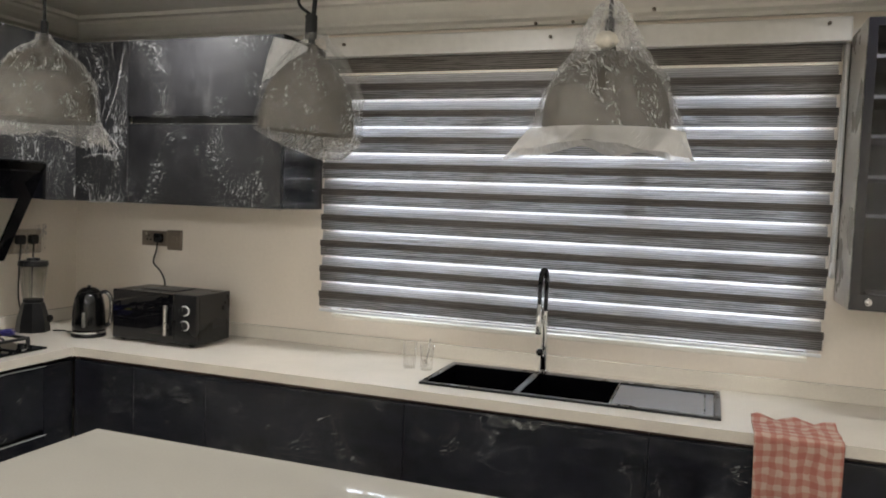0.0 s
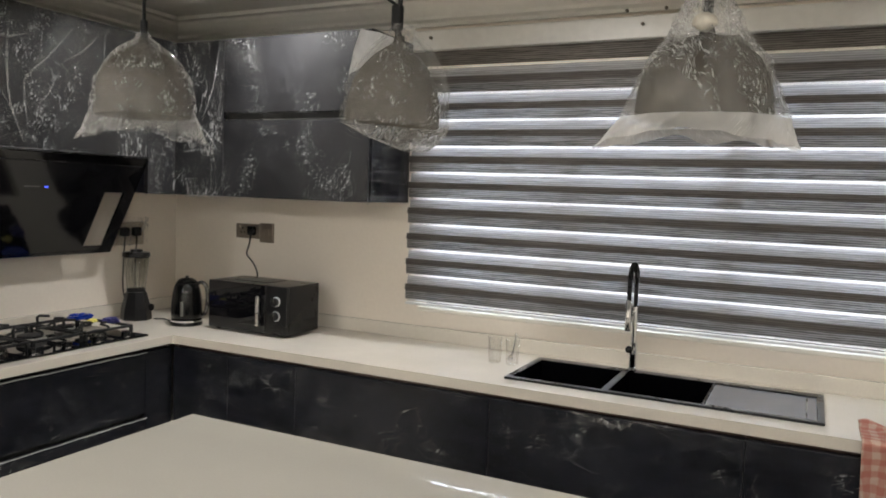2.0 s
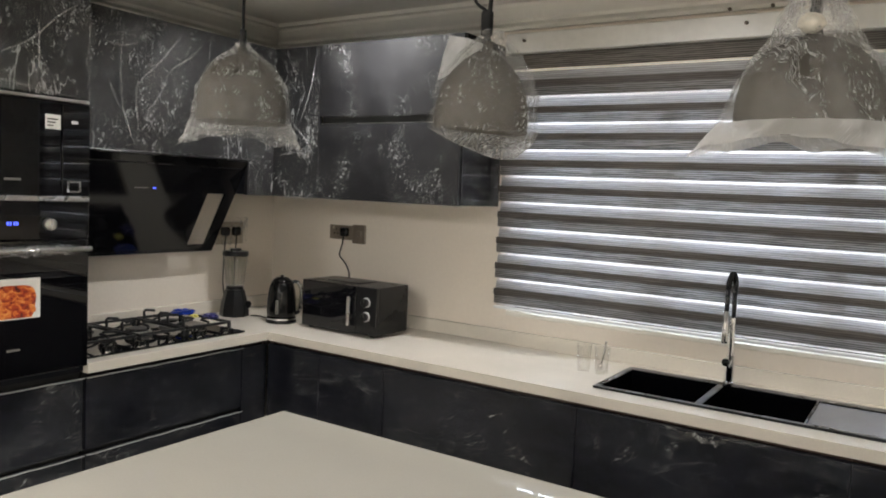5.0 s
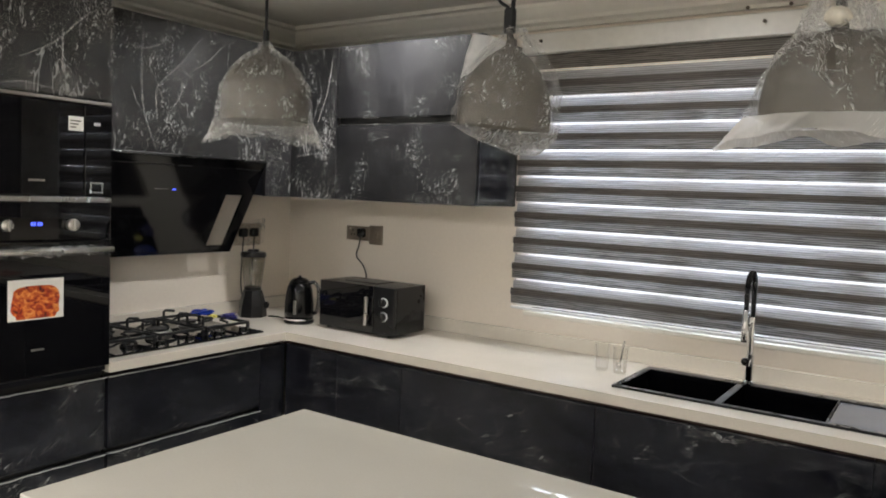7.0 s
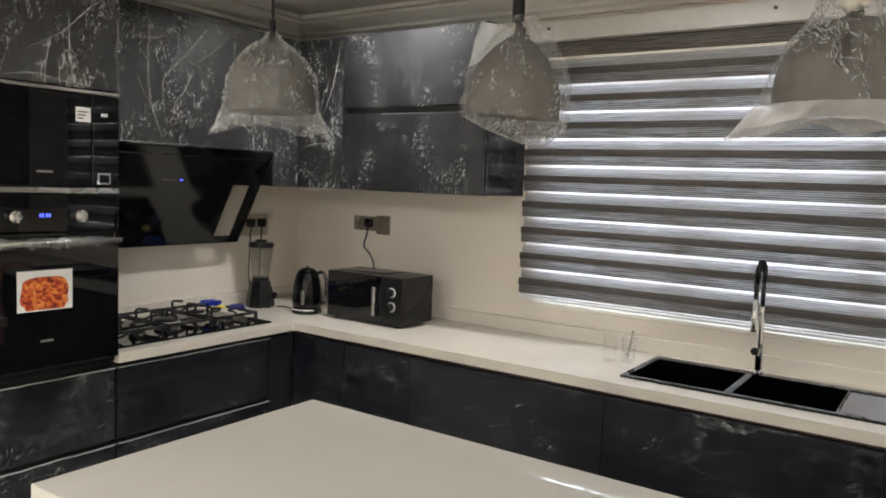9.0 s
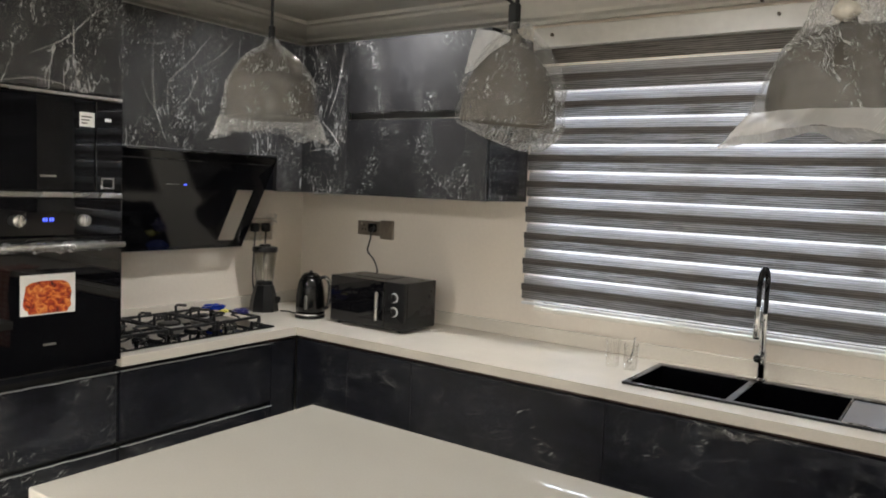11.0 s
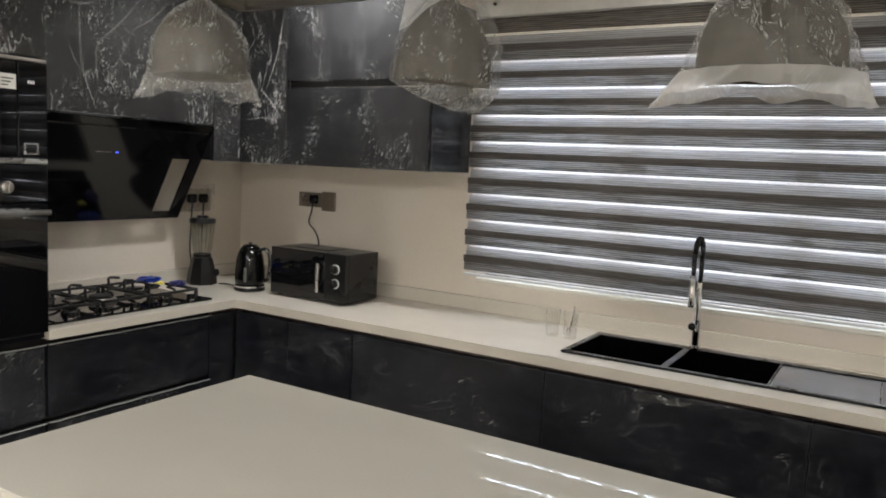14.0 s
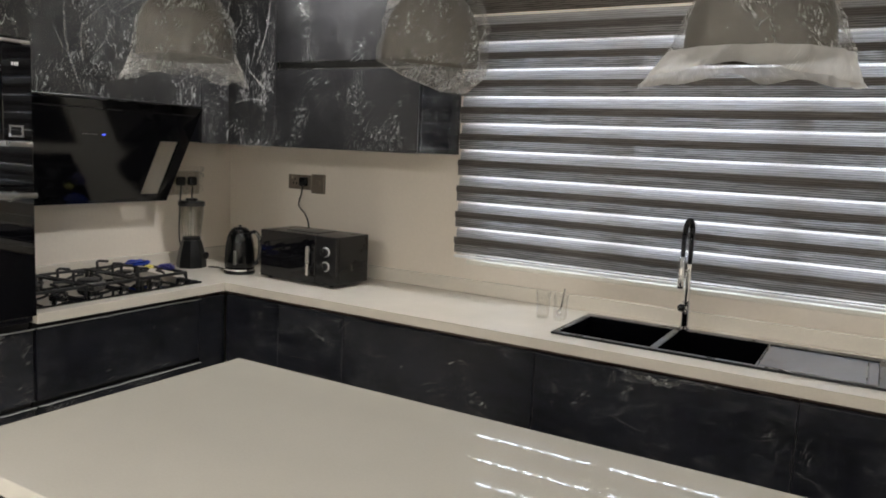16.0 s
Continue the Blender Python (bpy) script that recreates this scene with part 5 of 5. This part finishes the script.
# ---- pendant lamps ----
def pendant(x, y, zb, lean, label, bag, seed, block, tall=1.0, drift=0.0, milky=False, wide=1.0):
    t = thing("pendant_lamp", (x, y, CEIL), label, "pendant lamp", "pendant lamps over the island")
    m = Matrix.Rotation(radians(lean), 4, Vector((0.55, 0.83, 0)))
    prof = [(0.101, 0.0), (0.102, 0.004), (0.101, 0.02), (0.0975, 0.05), (0.089, 0.08), (0.072, 0.108), (0.048, 0.132), (0.024, 0.148), (0.012, 0.156), (0.010, 0.170), (0.0005, 0.171)]
    if not block:
        prof[2:8] = [(0.102, 0.02), (0.100, 0.05), (0.094, 0.08), (0.081, 0.108), (0.060, 0.132), (0.033, 0.148)]
    prof = [(r * wide, z * tall) for r, z in prof]
    fine = []
    for (r0, z0), (r1, z1) in zip(prof, prof[1:]):
        n = max(1, int(abs(z1 - z0) / 0.004))
        for i in range(n):
            f = i / n
            r = r0 + (r1 - r0) * f
            fine.append((r + (0.0007 if (len(fine) % 2) else 0.0), z0 + (z1 - z0) * f))
    fine.append(prof[-1])
    inner = [(r - 0.003, z) for r, z in reversed(prof[:8])]
    inner[0] = (0.003, inner[0][1] - 0.004)
    sh = part("shade", lathe(fine, (x, y, zb), 40, m=m), M_SHADE, t, "taupe ribbed dome shade", smooth=True)
    part("shade_lining", lathe([(r, z) for r, z in reversed(inner)] , (x, y, zb), 40, m=m), M_SHADE, sh, smooth=True)
    tip = Vector((x, y, zb)) + m @ Vector((0, 0, 0.171 * tall))
    off = Vector((-0.006, 0.0, 0.012)) if block else Vector((0, 0, 0.05))
    cord = part("cord", tube(curve_points([tip, tip + off * 0.6, tip + off, (tip.x + off.x, y, tip.z + 0.15), (x + off.x, y, CEIL - 0.02)], 6), 0.0035 if not block else 0.0045, 8), M_CABLE, t, smooth=True)
    part("ceiling_rose", lathe([(0.0005, 0), (0.045, 0), (0.05, 0.006), (0.05, 0.022), (0.0005, 0.0225)], (x + off.x, y, CEIL - 0.0235), 24), M_CABLE, t)
    if block:
        q = tip + off
        part("connector", box(q.x - 0.010, q.x + 0.010, q.y - 0.008, q.y + 0.008, q.z - 0.004, q.z + 0.042, 0.004), M_CABLE, cord, "black cable connector")
        part("loose_cord", tube(curve_points([(q.x, q.y, q.z + 0.04), (q.x - 0.025, q.y - 0.005, q.z + 0.065), (q.x - 0.012, q.y, q.z + 0.12), (q.x, q.y, q.z + 0.17)], 6), 0.003, 8), M_CABLE, cord, smooth=True)
    else:
        part("sleeve", lathe([(0.0005, 0), (0.0085, 0.002), (0.0075, 0.05), (0.0005, 0.052)], tip + Vector((0, 0, -0.01)), 12), M_CABLE, cord)
    # the bag: rings of (height above the shade's rim, radius, share of pleats)
    bm = bmesh.new()
    seg, rings = 120, []
    heights = [(h, r * wide, q) for h, r, q in bag]
    fines = []
    for (h0, r0, q0), (h1, r1, q1) in zip(heights, heights[1:]):
        n = max(2, int(abs(h1 - h0) / 0.005))
        fines += [(h0 + (h1 - h0) * i / n, r0 + (r1 - r0) * i / n, q0 + (q1 - q0) * i / n) for i in range(n)]
    fines.append(heights[-1])
    across = Vector((y + 3.1, 3.17 - x, 0)).normalized()
    deep = Vector((-across.y, across.x, 0))
    for h, r, q in fines:
        ring = []
        for k in range(seg):
            a = 2 * math.pi * k / seg
            ca, sa = math.cos(a), math.sin(a)
            pl = q * (0.16 * math.sin(9 * a + seed) + 0.14 * math.sin(17 * a + 2 * seed + 6 * h) + 0.2 * noise.noise(Vector((ca * 4, sa * 4, seed))))
            ru = noise.noise(Vector((ca * 5 + seed, sa * 5, h * 38))) + 0.5 * noise.noise(Vector((ca * 12, sa * 12 + seed, h * 80)))
            low = max(0, -h) / 0.05
            sharp = 0.5 - abs(noise.noise(Vector((ca * 3.5 + seed, sa * 3.5, h * 14)))) * 1.6
            rr = r * (1 + pl) + 0.004 * ru * (1 + low) + 0.007 * max(-0.3, sharp)
            flat = 1 - 0.38 * min(1, low)
            hem = 0.032 * min(1, low) * (1 - abs(ca) ** 1.5) * (0.8 + 0.5 * noise.noise(Vector((ca * 2, sa * 2, seed + 4)))) + 0.012 * min(1, low) * noise.noise(Vector((ca * 3, sa * 3, seed)))
            if block:
                hem = 0.0
            ring.append(bm.verts.new(Vector((x, y, zb + hem)) + m @ Vector((0, 0, h)) + across * (0.005 if block else 0.0) + across * (rr * ca + drift * low) + deep * (rr * sa * flat)))
        rings.append(ring)
    low = next((i for i, q in enumerate(fines) if q[0] <= 0.004), len(rings) - 1)
    hem = bmesh.new()
    edge = [[hem.verts.new(v.co) for v in ring] for ring in rings[low:]]
    for a, b in zip(edge, edge[1:]):
        for k in range(seg):
            hem.faces.new((a[k], a[(k + 1) % seg], b[(k + 1) % seg], b[k]))
    for ring in rings[low + 1:]:
        for v in ring:
            bm.verts.remove(v)
    for a, b in zip(rings[:low], rings[1:low + 1]):
        for k in range(seg):
            bm.faces.new((a[k], a[(k + 1) % seg], b[(k + 1) % seg], b[k]))
    sack = part("plastic_bag", bm, M_BAG2 if block else M_BAG, t, "crumpled clear plastic bag tied over the shade", smooth=True)
    if block:
        ear = bmesh.new()
        tipz = zb + 0.165
        pts = [(0.012, tipz - 0.012), (-0.028, tipz), (-0.062, tipz + 0.006), (-0.074, tipz - 0.035), (-0.082, tipz - 0.078), (-0.043, tipz - 0.055), (-0.012, tipz - 0.034)]
        vs = [ear.verts.new(Vector((x, y, z)) + across * u + deep * (0.01 * noise.noise(Vector((u * 40, z * 40, 1))) - 0.01)) for u, z in pts]
        ear.faces.new(vs)
        bmesh.ops.triangulate(ear, faces=ear.faces)
        bmesh.ops.subdivide_edges(ear, edges=ear.edges, cuts=5, use_grid_fill=True)
        for v in ear.verts:
            v.co += deep * (0.006 * noise.noise(v.co * 45))
        part("bag_corner", ear, M_HEM, sack, "milky corner of the bag", smooth=True)
    part("bag_hem", hem, M_HEM if milky else M_HEM2, sack, "milky loose hem of the bag", smooth=True)


KNOT = [(0.211, 0.012, 0.8), (0.182, 0.030, 0.8), (0.154, 0.044, 0.7), (0.136, 0.051, 0.5), (0.115, 0.068, 0.35), (0.091, 0.088, 0.2), (0.059, 0.101, 0.12), (0.028, 0.113, 0.1), (0.0, 0.126, 0.06), (-0.02, 0.137, 0.06), (-0.042, 0.150, 0.08)]
LOOSE = [(0.184, 0.011, 0.9), (0.176, 0.013, 0.9), (0.168, 0.018, 0.9), (0.15, 0.045, 0.6), (0.125, 0.073, 0.3), (0.08, 0.101, 0.12), (0.03, 0.109, 0.1), (0.0, 0.113, 0.08), (-0.025, 0.120, 0.1), (-0.055, 0.135, 0.12)]
TIGHT = [(0.180, 0.018, 0.9), (0.166, 0.026, 0.8), (0.138, 0.060, 0.35), (0.103, 0.091, 0.15), (0.067, 0.109, 0.08), (0.032, 0.115, 0.06), (0.0, 0.113, 0.05), (-0.025, 0.080, 0.06), (-0.046, 0.032, 0.1), (-0.050, 0.016, 0.1)]
pendant(1.805, -1.87, 1.726, 0, "taupe dome pendant in a loose clear bag on a thin cord", LOOSE, 1.0, False)
pendant(2.4475, -1.87, 1.703, 8, "tilted taupe dome pendant in a tight clear bag", TIGHT, 4.0, True, 0.95, 0.046, False, 0.86)
pendant(3.002, -1.87, 1.704, 0, "taupe dome pendant in a clear bag knotted on top", KNOT, 7.0, False, 0.84, -0.016, True)
PK = bmesh.new()
bmesh.ops.create_uvsphere(PK, u_segments=20, v_segments=14, radius=1)
for v in PK.verts:
    k = 1 + 0.2 * noise.noise(v.co * 2.6)
    v.co = Vector((3.004 + 0.018 * k * v.co.x, -1.918 + 0.016 * k * v.co.y, 1.844 + 0.014 * k * v.co.z))
kn = thing("bag_knot", (3.004, -1.918, 1.844), "twisted knot of the pendant's clear plastic bag", "plastic bag")
part("twist", PK, M_KNOT, kn, smooth=True)

# ---- floor tiles ----
tile_mesh = None
for i in range(7):
    for j in range(9):
        x0, y0 = 0.0 + i * 0.63, YB + j * 0.58
        ob = bpy.data.objects.new("tile", tile_mesh) if tile_mesh else None
        if ob is None:
            ob = mesh("tile", box(0.003, 0.625, 0.003, 0.575, -0.0055, 0.0, 0.002), M_FLOOR)
            tile_mesh = ob.data
        else:
            scene.collection.objects.link(ob)
        ob.location = (x0, y0, 0)
        ob.parent = floor
